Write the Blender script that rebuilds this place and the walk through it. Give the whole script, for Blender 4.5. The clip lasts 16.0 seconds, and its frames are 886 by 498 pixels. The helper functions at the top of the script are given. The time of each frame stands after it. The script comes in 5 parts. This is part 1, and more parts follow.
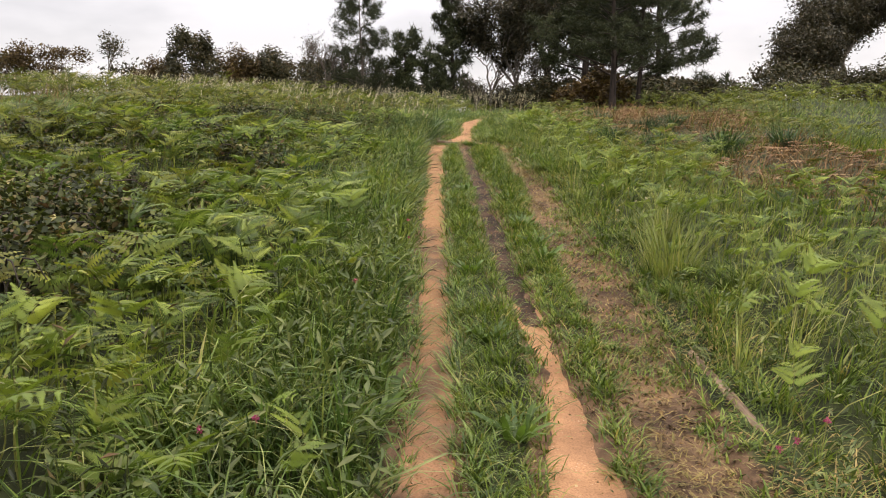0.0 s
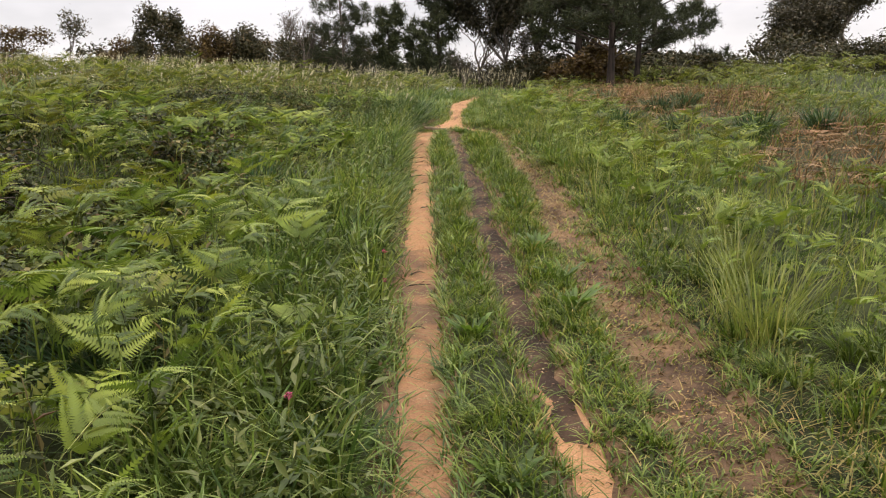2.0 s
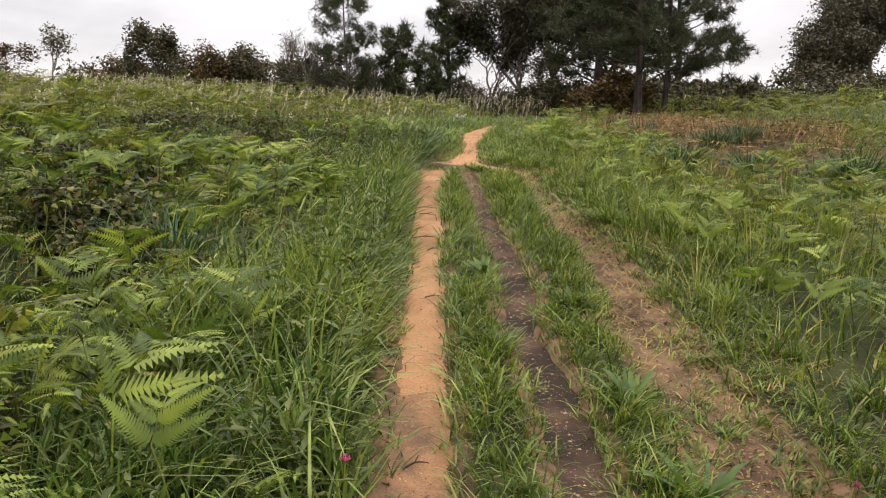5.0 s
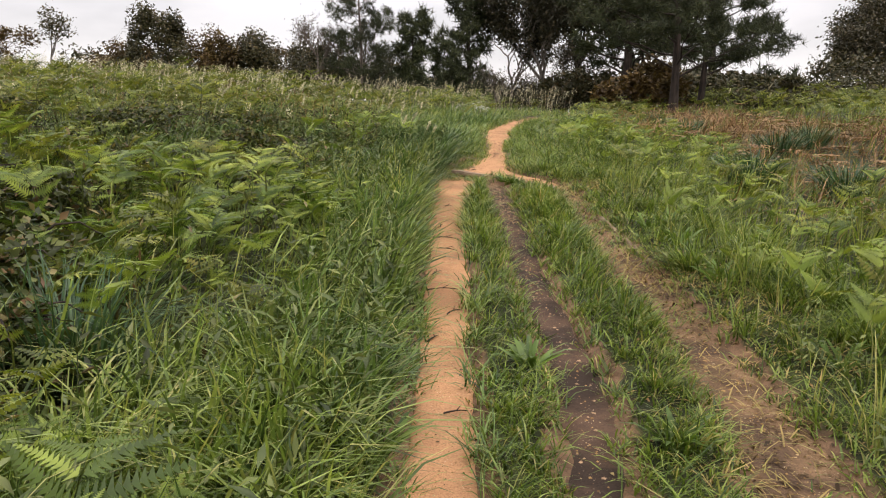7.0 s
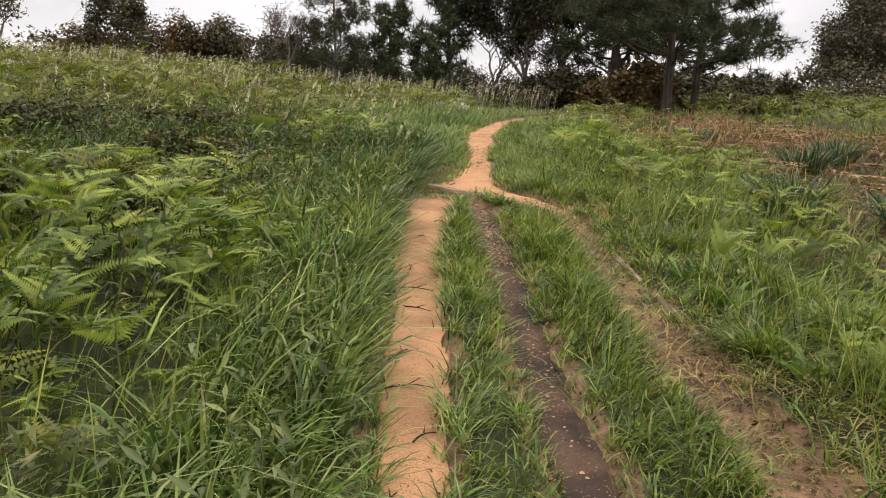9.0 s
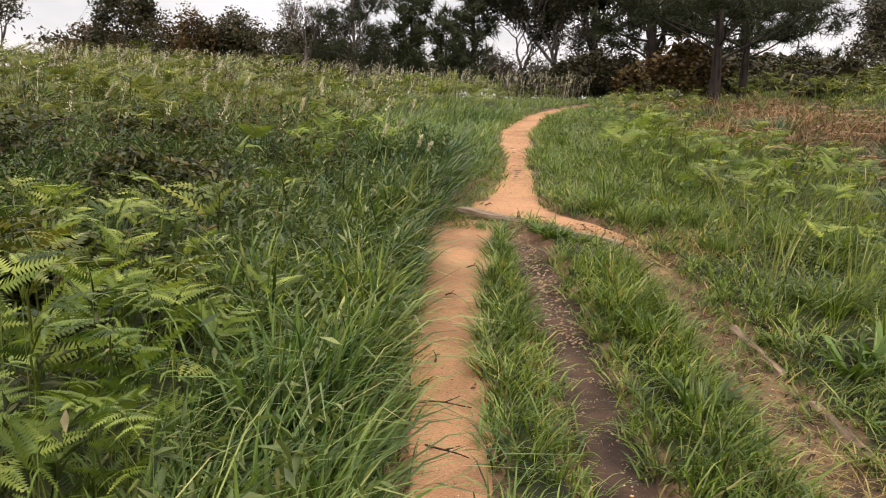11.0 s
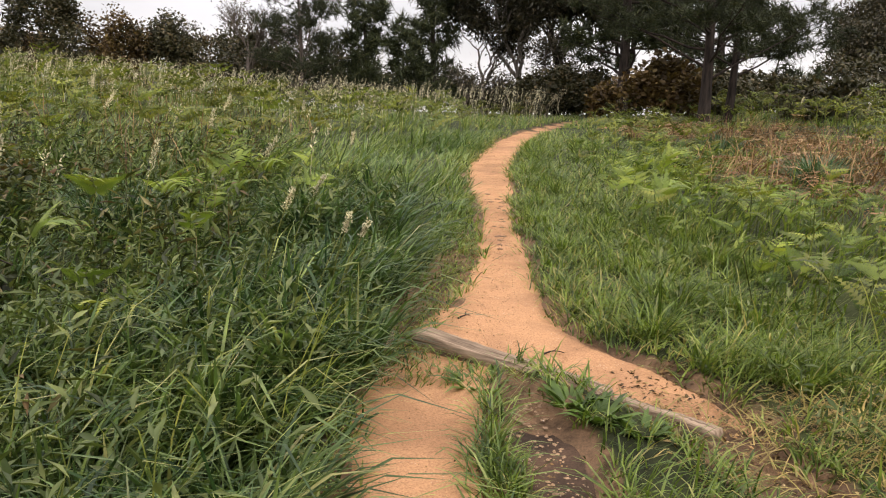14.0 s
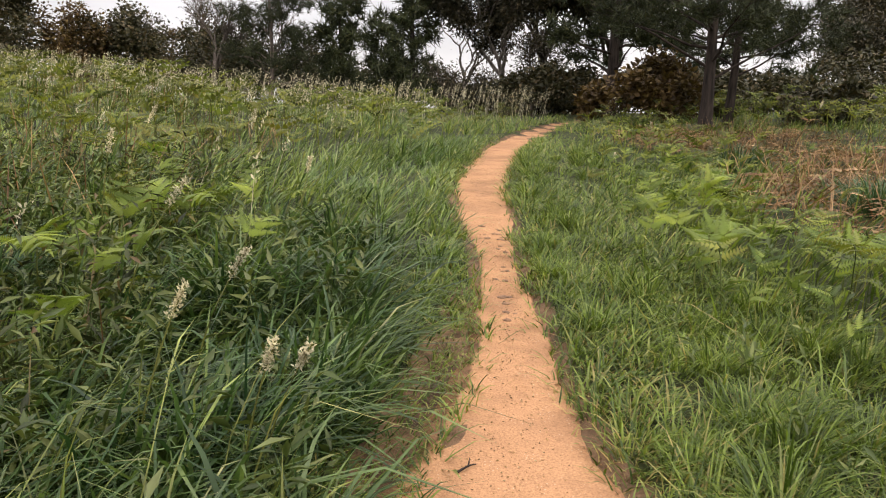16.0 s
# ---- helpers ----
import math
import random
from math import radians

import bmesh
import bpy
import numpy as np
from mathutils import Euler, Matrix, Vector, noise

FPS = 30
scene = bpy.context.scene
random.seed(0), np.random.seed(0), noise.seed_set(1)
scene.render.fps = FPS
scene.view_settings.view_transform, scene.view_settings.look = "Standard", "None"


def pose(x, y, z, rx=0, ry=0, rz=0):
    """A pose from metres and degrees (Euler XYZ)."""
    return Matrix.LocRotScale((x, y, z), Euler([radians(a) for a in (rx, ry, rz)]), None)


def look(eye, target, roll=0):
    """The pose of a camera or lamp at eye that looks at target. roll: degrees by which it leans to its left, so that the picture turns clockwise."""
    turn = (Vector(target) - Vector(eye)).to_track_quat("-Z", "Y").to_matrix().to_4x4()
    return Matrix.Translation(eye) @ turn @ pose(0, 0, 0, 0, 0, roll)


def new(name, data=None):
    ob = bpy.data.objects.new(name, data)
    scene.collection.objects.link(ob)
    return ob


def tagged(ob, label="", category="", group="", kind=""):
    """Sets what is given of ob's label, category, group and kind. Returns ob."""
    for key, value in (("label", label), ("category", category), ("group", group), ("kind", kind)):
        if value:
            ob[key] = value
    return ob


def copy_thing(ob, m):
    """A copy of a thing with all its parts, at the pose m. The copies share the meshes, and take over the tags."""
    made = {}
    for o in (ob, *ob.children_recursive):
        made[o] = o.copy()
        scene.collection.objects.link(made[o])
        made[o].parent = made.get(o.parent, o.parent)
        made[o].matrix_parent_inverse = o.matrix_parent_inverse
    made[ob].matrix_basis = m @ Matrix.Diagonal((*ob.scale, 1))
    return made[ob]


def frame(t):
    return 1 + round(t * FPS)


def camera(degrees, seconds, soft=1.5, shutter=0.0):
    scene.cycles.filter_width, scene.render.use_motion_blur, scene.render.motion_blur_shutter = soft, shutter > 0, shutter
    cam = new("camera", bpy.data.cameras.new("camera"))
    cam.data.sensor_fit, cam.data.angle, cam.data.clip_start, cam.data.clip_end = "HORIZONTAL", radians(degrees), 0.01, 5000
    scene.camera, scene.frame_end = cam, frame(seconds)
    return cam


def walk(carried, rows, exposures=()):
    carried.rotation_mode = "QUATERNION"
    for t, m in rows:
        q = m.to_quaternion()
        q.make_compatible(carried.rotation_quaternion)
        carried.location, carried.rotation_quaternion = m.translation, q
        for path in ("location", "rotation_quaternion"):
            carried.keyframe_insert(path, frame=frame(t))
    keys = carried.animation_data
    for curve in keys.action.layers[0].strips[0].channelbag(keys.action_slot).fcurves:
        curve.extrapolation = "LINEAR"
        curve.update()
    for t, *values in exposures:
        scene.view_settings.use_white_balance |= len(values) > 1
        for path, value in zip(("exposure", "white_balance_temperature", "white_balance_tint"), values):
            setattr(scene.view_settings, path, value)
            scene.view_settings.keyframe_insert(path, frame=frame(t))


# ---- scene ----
cam = camera(58.1, 16.0, 1.1)
METRES, EYE, TILT, LEAN, TURN = 13.0, 1.4, -9.0, 0.0, 0.0
ROWS = [
    (0.0, 0.0, 0.0, 0.0, 0.0, 0.0, -0.0),
    (0.5, -0.0035, 0.0358, 0.0069, 0.11, -1.92, 0.16),
    (1.0, -0.0018, 0.0688, 0.0137, -0.77, -2.46, 0.97),
    (1.5, -0.0, 0.103, 0.0201, -0.45, -2.13, 0.71),
    (2.0, -0.0001, 0.1361, 0.0283, -0.81, -1.54, 0.95),
    (2.5, 0.0013, 0.1678, 0.0346, 0.04, -0.63, -0.05),
    (3.0, -0.0015, 0.1994, 0.0403, 0.55, -0.01, -0.5),
    (3.5, -0.0021, 0.2306, 0.045, -0.19, 0.63, 0.34),
    (6.0, -0.0017, 0.3853, 0.0768, -0.11, 0.08, -0.71),
    (6.5, -0.0027, 0.4163, 0.0852, 0.78, -0.04, -0.71),
    (7.0, -0.0054, 0.4492, 0.0931, 0.75, -0.56, -0.85),
    (7.5, -0.003, 0.48, 0.0997, -0.28, -0.52, -2.0),
    (8.0, -0.0034, 0.5101, 0.1049, -1.05, -0.25, -2.16),
    (10.5, -0.0073, 0.6521, 0.1379, 0.14, -1.94, -1.06),
    (11.0, -0.007, 0.6843, 0.1442, 1.04, -1.7, -0.59),
    (11.5, -0.0065, 0.7139, 0.1509, 1.78, -1.22, -1.5),
    (12.0, -0.0083, 0.7473, 0.1597, 1.16, -1.89, -0.75),
    (12.5, -0.0062, 0.7805, 0.1658, 0.02, -2.75, -0.54),
    (13.0, -0.0065, 0.8114, 0.1712, -0.62, -2.04, -0.71),
    (13.5, -0.0069, 0.8409, 0.1782, -1.91, -1.11, -0.46),
    (14.0, -0.0068, 0.8706, 0.1857, -2.0, -0.9, -0.93),
    (14.5, -0.0095, 0.8995, 0.1928, -1.7, -1.26, -1.09),
    (15.0, -0.0081, 0.9248, 0.1972, -2.33, -1.44, -1.0),
    (15.5, -0.0066, 0.9513, 0.2034, -2.87, -1.65, -1.33),
    (16.0, -0.0063, 0.9756, 0.2114, -3.51, -1.19, -0.94),
]
walk(cam, [(t, pose(0, 0, EYE, TILT, LEAN, TURN) @ pose(METRES * x, METRES * y, METRES * z, 90 + pitch, roll, yaw)) for t, x, y, z, yaw, pitch, roll in ROWS], [(0.0, 0.0, 6900, 13.5), (16.0, 0.0, 6900, 13.5)])

# ---- world and light: bright overcast ----
SUN_ELEV, SUN_TURN = 56.0, 155.0
world = bpy.data.worlds.new("overcast")
scene.world = world
world.use_nodes = True
wn, wl = world.node_tree.nodes, world.node_tree.links
wn.clear()
w_out = wn.new("ShaderNodeOutputWorld")
w_bg = wn.new("ShaderNodeBackground")
w_sky = wn.new("ShaderNodeTexSky")
w_sky.sky_type = "NISHITA"
w_sky.sun_disc = False
w_sky.sun_elevation, w_sky.sun_rotation = radians(SUN_ELEV), radians(SUN_TURN)
w_bg2 = wn.new("ShaderNodeBackground")
w_bg.inputs["Strength"].default_value = 0.02
wl.new(w_sky.outputs[0], w_bg.inputs["Color"])
# cloud cover: brighter towards the zenith, broken by soft grey masses
w_geo = wn.new("ShaderNodeTexCoord")
w_sep = wn.new("ShaderNodeSeparateXYZ")
wl.new(w_geo.outputs["Generated"], w_sep.inputs[0])
w_zen = wn.new("ShaderNodeMapRange")
w_zen.inputs["From Min"].default_value, w_zen.inputs["From Max"].default_value = 0.1, 1.0
w_zen.inputs["To Min"].default_value, w_zen.inputs["To Max"].default_value = 0.88, 2.65
wl.new(w_sep.outputs["Z"], w_zen.inputs["Value"])
w_map = wn.new("ShaderNodeMapping")
w_map.inputs["Scale"].default_value = (2.2, 2.2, 6.0)
w_map.inputs["Location"].default_value = (0.35, 0.1, 0.0)
wl.new(w_geo.outputs["Generated"], w_map.inputs[0])
w_noise = wn.new("ShaderNodeTexNoise")
w_noise.inputs["Scale"].default_value, w_noise.inputs["Detail"].default_value, w_noise.inputs["Roughness"].default_value = 1.6, 5.0, 0.5
wl.new(w_map.outputs[0], w_noise.inputs["Vector"])
w_ramp = wn.new("ShaderNodeValToRGB")
w_ramp.color_ramp.elements[0].position, w_ramp.color_ramp.elements[0].color = 0.36, (0.74, 0.74, 0.78, 1)
w_ramp.color_ramp.elements[1].position, w_ramp.color_ramp.elements[1].color = 0.56, (1.0, 0.99, 1.04, 1)
wl.new(w_noise.outputs[0], w_ramp.inputs[0])
wl.new(w_ramp.outputs[0], w_bg2.inputs["Color"])
wl.new(w_zen.outputs[0], w_bg2.inputs["Strength"])
w_add = wn.new("ShaderNodeAddShader")
wl.new(w_bg.outputs[0], w_add.inputs[0])
wl.new(w_bg2.outputs[0], w_add.inputs[1])
wl.new(w_add.outputs[0], w_out.inputs[0])

sun = new("sun", bpy.data.lights.new("sun", "SUN"))
sun.data.energy, sun.data.angle, sun.data.color = 1.5, radians(25), (1.0, 0.95, 0.87)
sun.matrix_world = look((0, 0, 0), (-math.sin(radians(SUN_TURN)) * math.cos(radians(SUN_ELEV)), -math.cos(radians(SUN_TURN)) * math.cos(radians(SUN_ELEV)), -math.sin(radians(SUN_ELEV))))

rng = np.random.default_rng(7)


# ---- materials ----
def base_mat(name, rough=0.8):
    m = bpy.data.materials.new(name)
    m.use_nodes = True
    n, l = m.node_tree.nodes, m.node_tree.links
    b = n["Principled BSDF"]
    b.inputs["Roughness"].default_value = rough
    b.inputs["Specular IOR Level"].default_value = 0.12
    return m, n, l, b


def ramp(n, stops):
    r = n.new("ShaderNodeValToRGB")
    while len(r.color_ramp.elements) < len(stops):
        r.color_ramp.elements.new(0.5)
    for e, (p, c) in zip(r.color_ramp.elements, stops):
        e.position, e.color = p, (*c, 1)
    return r


def noise_tex(n, l, scale, detail=4.0, rough=0.55, dist=0.0):
    t = n.new("ShaderNodeTexNoise")
    t.inputs["Scale"].default_value, t.inputs["Detail"].default_value = scale, detail
    t.inputs["Roughness"].default_value, t.inputs["Distortion"].default_value = rough, dist
    c = n.new("ShaderNodeNewGeometry")
    l.new(c.outputs["Position"], t.inputs["Vector"])
    return t


def mix(n, l, fac, a, b, kind="MIX"):
    m = n.new("ShaderNodeMix")
    m.data_type, m.blend_type = "RGBA", kind
    for sock, v in ((m.inputs[0], fac), (m.inputs[6], a), (m.inputs[7], b)):
        if isinstance(v, (int, float)):
            sock.default_value = v
        elif isinstance(v, tuple):
            sock.default_value = (*v, 1)
        else:
            l.new(v, sock)
    return m.outputs[2]


def leaf_mat(name, stops, rough=0.55, through_light=0.35, patch=0.9, patch_colour=(0.6, 0.6, 0.45), obj_random=False, glow=(1.15, 1.2, 0.6)):
    """Leaf or blade: colour per leaf, drifting in patches over the ground, with light shining through."""
    m, n, l, b = base_mat(name, rough)
    g = n.new("ShaderNodeNewGeometry")
    r = ramp(n, stops)
    l.new(g.outputs["Random Per Island"], r.inputs[0])
    t = noise_tex(n, l, patch, 3.0)
    pr = ramp(n, [(0.35, patch_colour), (0.62, (1.15, 1.1, 1.0))])
    l.new(t.outputs[0], pr.inputs[0])
    col = mix(n, l, 1.0, r.outputs[0], pr.outputs[0], "MULTIPLY")
    t2 = noise_tex(n, l, patch * 9.0, 2.0)
    pr2 = ramp(n, [(0.35, (0.66, 0.67, 0.58)), (0.65, (1.25, 1.24, 1.02))])
    l.new(t2.outputs[0], pr2.inputs[0])
    col = mix(n, l, 1.0, col, pr2.outputs[0], "MULTIPLY")
    if obj_random:
        o = n.new("ShaderNodeObjectInfo")
        orr = ramp(n, [(0.0, (0.7, 0.75, 0.7)), (0.6, (1.0, 1.0, 0.95)), (1.0, (1.2, 1.1, 0.85))])
        l.new(o.outputs["Random"], orr.inputs[0])
        col = mix(n, l, 1.0, col, orr.outputs[0], "MULTIPLY")
    l.new(col, b.inputs["Base Color"])
    b.inputs["Specular IOR Level"].default_value = 0.35
    tr = n.new("ShaderNodeBsdfTranslucent")
    warm = mix(n, l, 1.0, col, glow, "MULTIPLY")
    l.new(warm, tr.inputs["Color"])
    mx = n.new("ShaderNodeMixShader")
    mx.inputs[0].default_value = through_light
    l.new(b.outputs[0], mx.inputs[1])
    l.new(tr.outputs[0], mx.inputs[2])
    l.new(mx.outputs[0], n["Material Output"].inputs["Surface"])
    return m


def soil_mat(name, light, dark, fleck, split=(0.42, 0.6), rough=0.9, scale=2.2, bump=0.35, rim="", dirt=(0.155, 0.098, 0.06)):
    m, n, l, b = base_mat(name, rough)
    big = noise_tex(n, l, scale, 6.0, 0.62, 0.3)
    r = ramp(n, [(split[0], dark), (split[1], light)])
    l.new(big.outputs[0], r.inputs[0])
    fine = noise_tex(n, l, 130.0, 4.0, 0.7)
    fr = ramp(n, [(0.3, (0.62, 0.6, 0.58)), (0.5, (1, 1, 1)), (0.7, (1.25, 1.22, 1.18))])
    l.new(fine.outputs[0], fr.inputs[0])
    col = mix(n, l, 1.0, r.outputs[0], fr.outputs[0], "MULTIPLY")
    v = n.new("ShaderNodeTexVoronoi")
    v.inputs["Scale"].default_value = 75.0
    c = n.new("ShaderNodeNewGeometry")
    l.new(c.outputs["Position"], v.inputs["Vector"])
    vr = ramp(n, [(0.0, (1, 1, 1)), (0.16, (1, 1, 1)), (0.2, (0, 0, 0))])
    l.new(v.outputs["Distance"], vr.inputs[0])
    mid = noise_tex(n, l, 12.0, 3.0)
    gate = ramp(n, [(0.52, (0, 0, 0)), (0.6, (1, 1, 1))])
    l.new(mid.outputs[0], gate.inputs[0])
    fac = mix(n, l, 1.0, vr.outputs[0], gate.outputs[0], "MULTIPLY")
    col = mix(n, l, fac, col, fleck)
    if rim:
        at = n.new("ShaderNodeAttribute")
        at.attribute_name = rim
        rag = noise_tex(n, l, 7.0, 5.0, 0.65)
        add = n.new("ShaderNodeMath")
        add.operation = "ADD"
        l.new(at.outputs["Fac"], add.inputs[0])
        l.new(rag.outputs[0], add.inputs[1])
        mr = n.new("ShaderNodeMapRange")
        mr.inputs["From Min"].default_value, mr.inputs["From Max"].default_value = 1.0, 1.2
        l.new(add.outputs[0], mr.inputs["Value"])
        tone = noise_tex(n, l, 9.0, 4.0, 0.6)
        tr = ramp(n, [(0.35, (dirt[0] * 0.5, dirt[1] * 0.5, dirt[2] * 0.5)), (0.65, (dirt[0] * 1.35, dirt[1] * 1.3, dirt[2] * 1.25))])
        l.new(tone.outputs[0], tr.inputs[0])
        soil = mix(n, l, 1.0, tr.outputs[0], fr.outputs[0], "MULTIPLY")
        col = mix(n, l, mr.outputs[0], col, soil)
    l.new(col, b.inputs["Base Color"])
    bp = n.new("ShaderNodeBump")
    bp.inputs["Strength"].default_value, bp.inputs["Distance"].default_value = bump, 0.012
    both = mix(n, l, 0.5, fine.outputs[0], mid.outputs[0])
    l.new(both, bp.inputs["Height"])
    l.new(bp.outputs[0], b.inputs["Normal"])
    return m


def bark_mat(name, light, dark, scale=14.0, stretch=(1, 1, 0.18), turn=0.0):
    m, n, l, b = base_mat(name, 0.9)
    mp = n.new("ShaderNodeMapping")
    mp.vector_type = "TEXTURE"
    mp.inputs["Scale"].default_value = [1.0 / k for k in stretch]
    mp.inputs["Rotation"].default_value = (0, 0, radians(turn))
    g = n.new("ShaderNodeNewGeometry")
    l.new(g.outputs["Position"], mp.inputs[0])
    t = n.new("ShaderNodeTexNoise")
    t.inputs["Scale"].default_value, t.inputs["Detail"].default_value = scale, 5.0
    l.new(mp.outputs[0], t.inputs["Vector"])
    r = ramp(n, [(0.35, dark), (0.65, light)])
    l.new(t.outputs[0], r.inputs[0])
    l.new(r.outputs[0], b.inputs["Base Color"])
    bp = n.new("ShaderNodeBump")
    bp.inputs["Strength"].default_value, bp.inputs["Distance"].default_value = 0.7, 0.02
    l.new(t.outputs[0], bp.inputs["Height"])
    l.new(bp.outputs[0], b.inputs["Normal"])
    return m


MAT_GROUND = soil_mat("leaf_mould", (0.052, 0.062, 0.023), (0.022, 0.026, 0.012), (0.14, 0.13, 0.06), scale=2.5, rim="worn")
MAT_SAND = soil_mat("orange_sand", (0.445, 0.243, 0.127), (0.31, 0.167, 0.09), (0.55, 0.38, 0.25), split=(0.38, 0.56), scale=2.4, rim="rim", dirt=(0.2, 0.115, 0.065))
MAT_TRACK = soil_mat("trodden_sandy_soil", (0.36, 0.195, 0.105), (0.165, 0.102, 0.066), (0.4, 0.3, 0.22), split=(0.42, 0.58), scale=2.2, rim="rim")
MAT_MUD = soil_mat("dark_mud", (0.105, 0.064, 0.042), (0.035, 0.024, 0.018), (0.42, 0.33, 0.24), split=(0.42, 0.66), rough=0.88, scale=3.0, rim="rim", dirt=(0.13, 0.083, 0.055))
MAT_LITTER = soil_mat("dry_soil_with_litter", (0.26, 0.162, 0.09), (0.085, 0.055, 0.036), (0.42, 0.32, 0.19), split=(0.4, 0.66), scale=3.5, bump=0.9, rim="rim")
GREEN_STOPS = [(0.0, (0.035, 0.066, 0.02)), (0.5, (0.15, 0.22, 0.062)), (0.9, (0.28, 0.345, 0.125)), (1.0, (0.38, 0.35, 0.18))]
MAT_GRASS = leaf_mat("grass_blade", GREEN_STOPS, 0.45, 0.3, 0.8, (0.6, 0.72, 0.72))
MAT_LUSH = leaf_mat("lush_blade", [(0.0, (0.022, 0.05, 0.02)), (0.5, (0.075, 0.125, 0.045)), (0.92, (0.17, 0.23, 0.095)), (1.0, (0.34, 0.32, 0.18))], 0.42, 0.3, 0.9, (0.6, 0.75, 0.75))
MAT_STRIP = leaf_mat("strip_grass_blade", [(0.0, (0.038, 0.07, 0.015)), (0.45, (0.132, 0.198, 0.042)), (0.85, (0.24, 0.31, 0.085)), (0.93, (0.3, 0.3, 0.13)), (1.0, (0.4, 0.32, 0.16))], 0.42, 0.32, 2.2, (0.68, 0.72, 0.58))
MAT_DRY = leaf_mat("dry_grass", [(0.0, (0.2, 0.14, 0.065)), (0.6, (0.42, 0.32, 0.165)), (1.0, (0.24, 0.23, 0.08))], 0.7, 0.2)
MAT_FERN = leaf_mat("bracken_green", [(0.0, (0.095, 0.15, 0.028)), (0.5, (0.185, 0.255, 0.052)), (1.0, (0.32, 0.375, 0.1))], 0.5, 0.35, 0.7, (0.6, 0.68, 0.6), obj_random=True)
MAT_FERNFAR = leaf_mat("bracken_green_far", [(0.0, (0.05, 0.075, 0.017)), (0.5, (0.138, 0.182, 0.034)), (1.0, (0.25, 0.28, 0.06))], 0.5, 0.3, 1.1, (0.62, 0.5, 0.4))
MAT_FERNMID = leaf_mat("bracken_green_near", [(0.0, (0.05, 0.085, 0.02)), (0.5, (0.148, 0.21, 0.042)), (1.0, (0.33, 0.385, 0.1))], 0.5, 0.35, 1.3, (0.5, 0.6, 0.5))
MAT_STALK = leaf_mat("bracken_stalk", [(0.0, (0.14, 0.17, 0.05)), (1.0, (0.22, 0.22, 0.08))], 0.5, 0.1)
MAT_DEAD = leaf_mat("dead_bracken", [(0.0, (0.1, 0.056, 0.038)), (0.5, (0.23, 0.13, 0.08)), (1.0, (0.36, 0.245, 0.165))], 0.8, 0.15)
MAT_BRAMBLE = leaf_mat("bramble_leaf", [(0.0, (0.018, 0.026, 0.009)), (0.5, (0.048, 0.062, 0.017)), (0.8, (0.12, 0.14, 0.042)), (0.9, (0.11, 0.06, 0.035)), (1.0, (0.28, 0.25, 0.14))], 0.55, 0.2)
MAT_STRAWGREEN = leaf_mat("pale_stalk", [(0.0, (0.2, 0.25, 0.09)), (0.7, (0.32, 0.36, 0.15)), (1.0, (0.45, 0.42, 0.22))], 0.5, 0.3)
MAT_DEADLEAF = leaf_mat("dead_leaf", [(0.0, (0.05, 0.033, 0.022)), (0.6, (0.14, 0.085, 0.05)), (0.9, (0.26, 0.17, 0.09)), (1.0, (0.36, 0.28, 0.17))], 0.8, 0.1)
MAT_BROAD = leaf_mat("broad_leaf", [(0.0, (0.065, 0.12, 0.03)), (1.0, (0.13, 0.21, 0.055))], 0.45, 0.3)
MAT_WEED = leaf_mat("weed_leaf", [(0.0, (0.055, 0.085, 0.03)), (0.6, (0.11, 0.15, 0.055)), (1.0, (0.22, 0.25, 0.12))], 0.45, 0.25)
MAT_BLUE = leaf_mat("blue_green_blade", [(0.0, (0.03, 0.075, 0.045)), (1.0, (0.08, 0.14, 0.075))], 0.4, 0.25)
MAT_NEEDLE = leaf_mat("pine_needle", [(0.0, (0.018, 0.027, 0.013)), (0.7, (0.046, 0.06, 0.027)), (1.0, (0.095, 0.1, 0.05))], 0.6, 0.1)
MAT_EUC = leaf_mat("grey_olive_leaf", [(0.0, (0.03, 0.03, 0.022)), (0.7, (0.07, 0.064, 0.046)), (1.0, (0.14, 0.11, 0.085))], 0.5, 0.15)
MAT_SHRUB = leaf_mat("dark_shrub_leaf", [(0.0, (0.03, 0.032, 0.02)), (0.7, (0.075, 0.072, 0.042)), (1.0, (0.14, 0.105, 0.07))], 0.6, 0.12)
MAT_RUSSET = leaf_mat("russet_shrub_leaf", [(0.0, (0.05, 0.03, 0.016)), (0.6, (0.11, 0.07, 0.03)), (1.0, (0.17, 0.12, 0.05))], 0.7, 0.15)
MAT_PLUME = leaf_mat("pale_seed_plume", [(0.0, (0.46, 0.42, 0.36)), (1.0, (0.84, 0.81, 0.75))], 0.9, 0.45, 0.9, (0.85, 0.83, 0.76), False, (1.0, 0.98, 0.9))
MAT_BARK = bark_mat("pine_bark", (0.06, 0.046, 0.038), (0.02, 0.016, 0.014))
MAT_PALE = bark_mat("pale_bark", (0.3, 0.26, 0.22), (0.12, 0.1, 0.085))
MAT_TWIG = bark_mat("grey_twig", (0.2, 0.165, 0.14), (0.08, 0.065, 0.055))
MAT_LOG = bark_mat("weathered_timber", (0.36, 0.265, 0.185), (0.13, 0.09, 0.062), 45.0, (0.1, 1, 1), -42.0)
MAT_EDGING = bark_mat("weathered_edging", (0.33, 0.235, 0.16), (0.13, 0.088, 0.06), 45.0, (1, 0.1, 1))
MAT_GRIT = leaf_mat("grit_grain", [(0.0, (0.1, 0.065, 0.045)), (0.4, (0.27, 0.16, 0.09)), (0.85, (0.42, 0.27, 0.15)), (1.0, (0.55, 0.45, 0.36))], 0.9, 0.0)
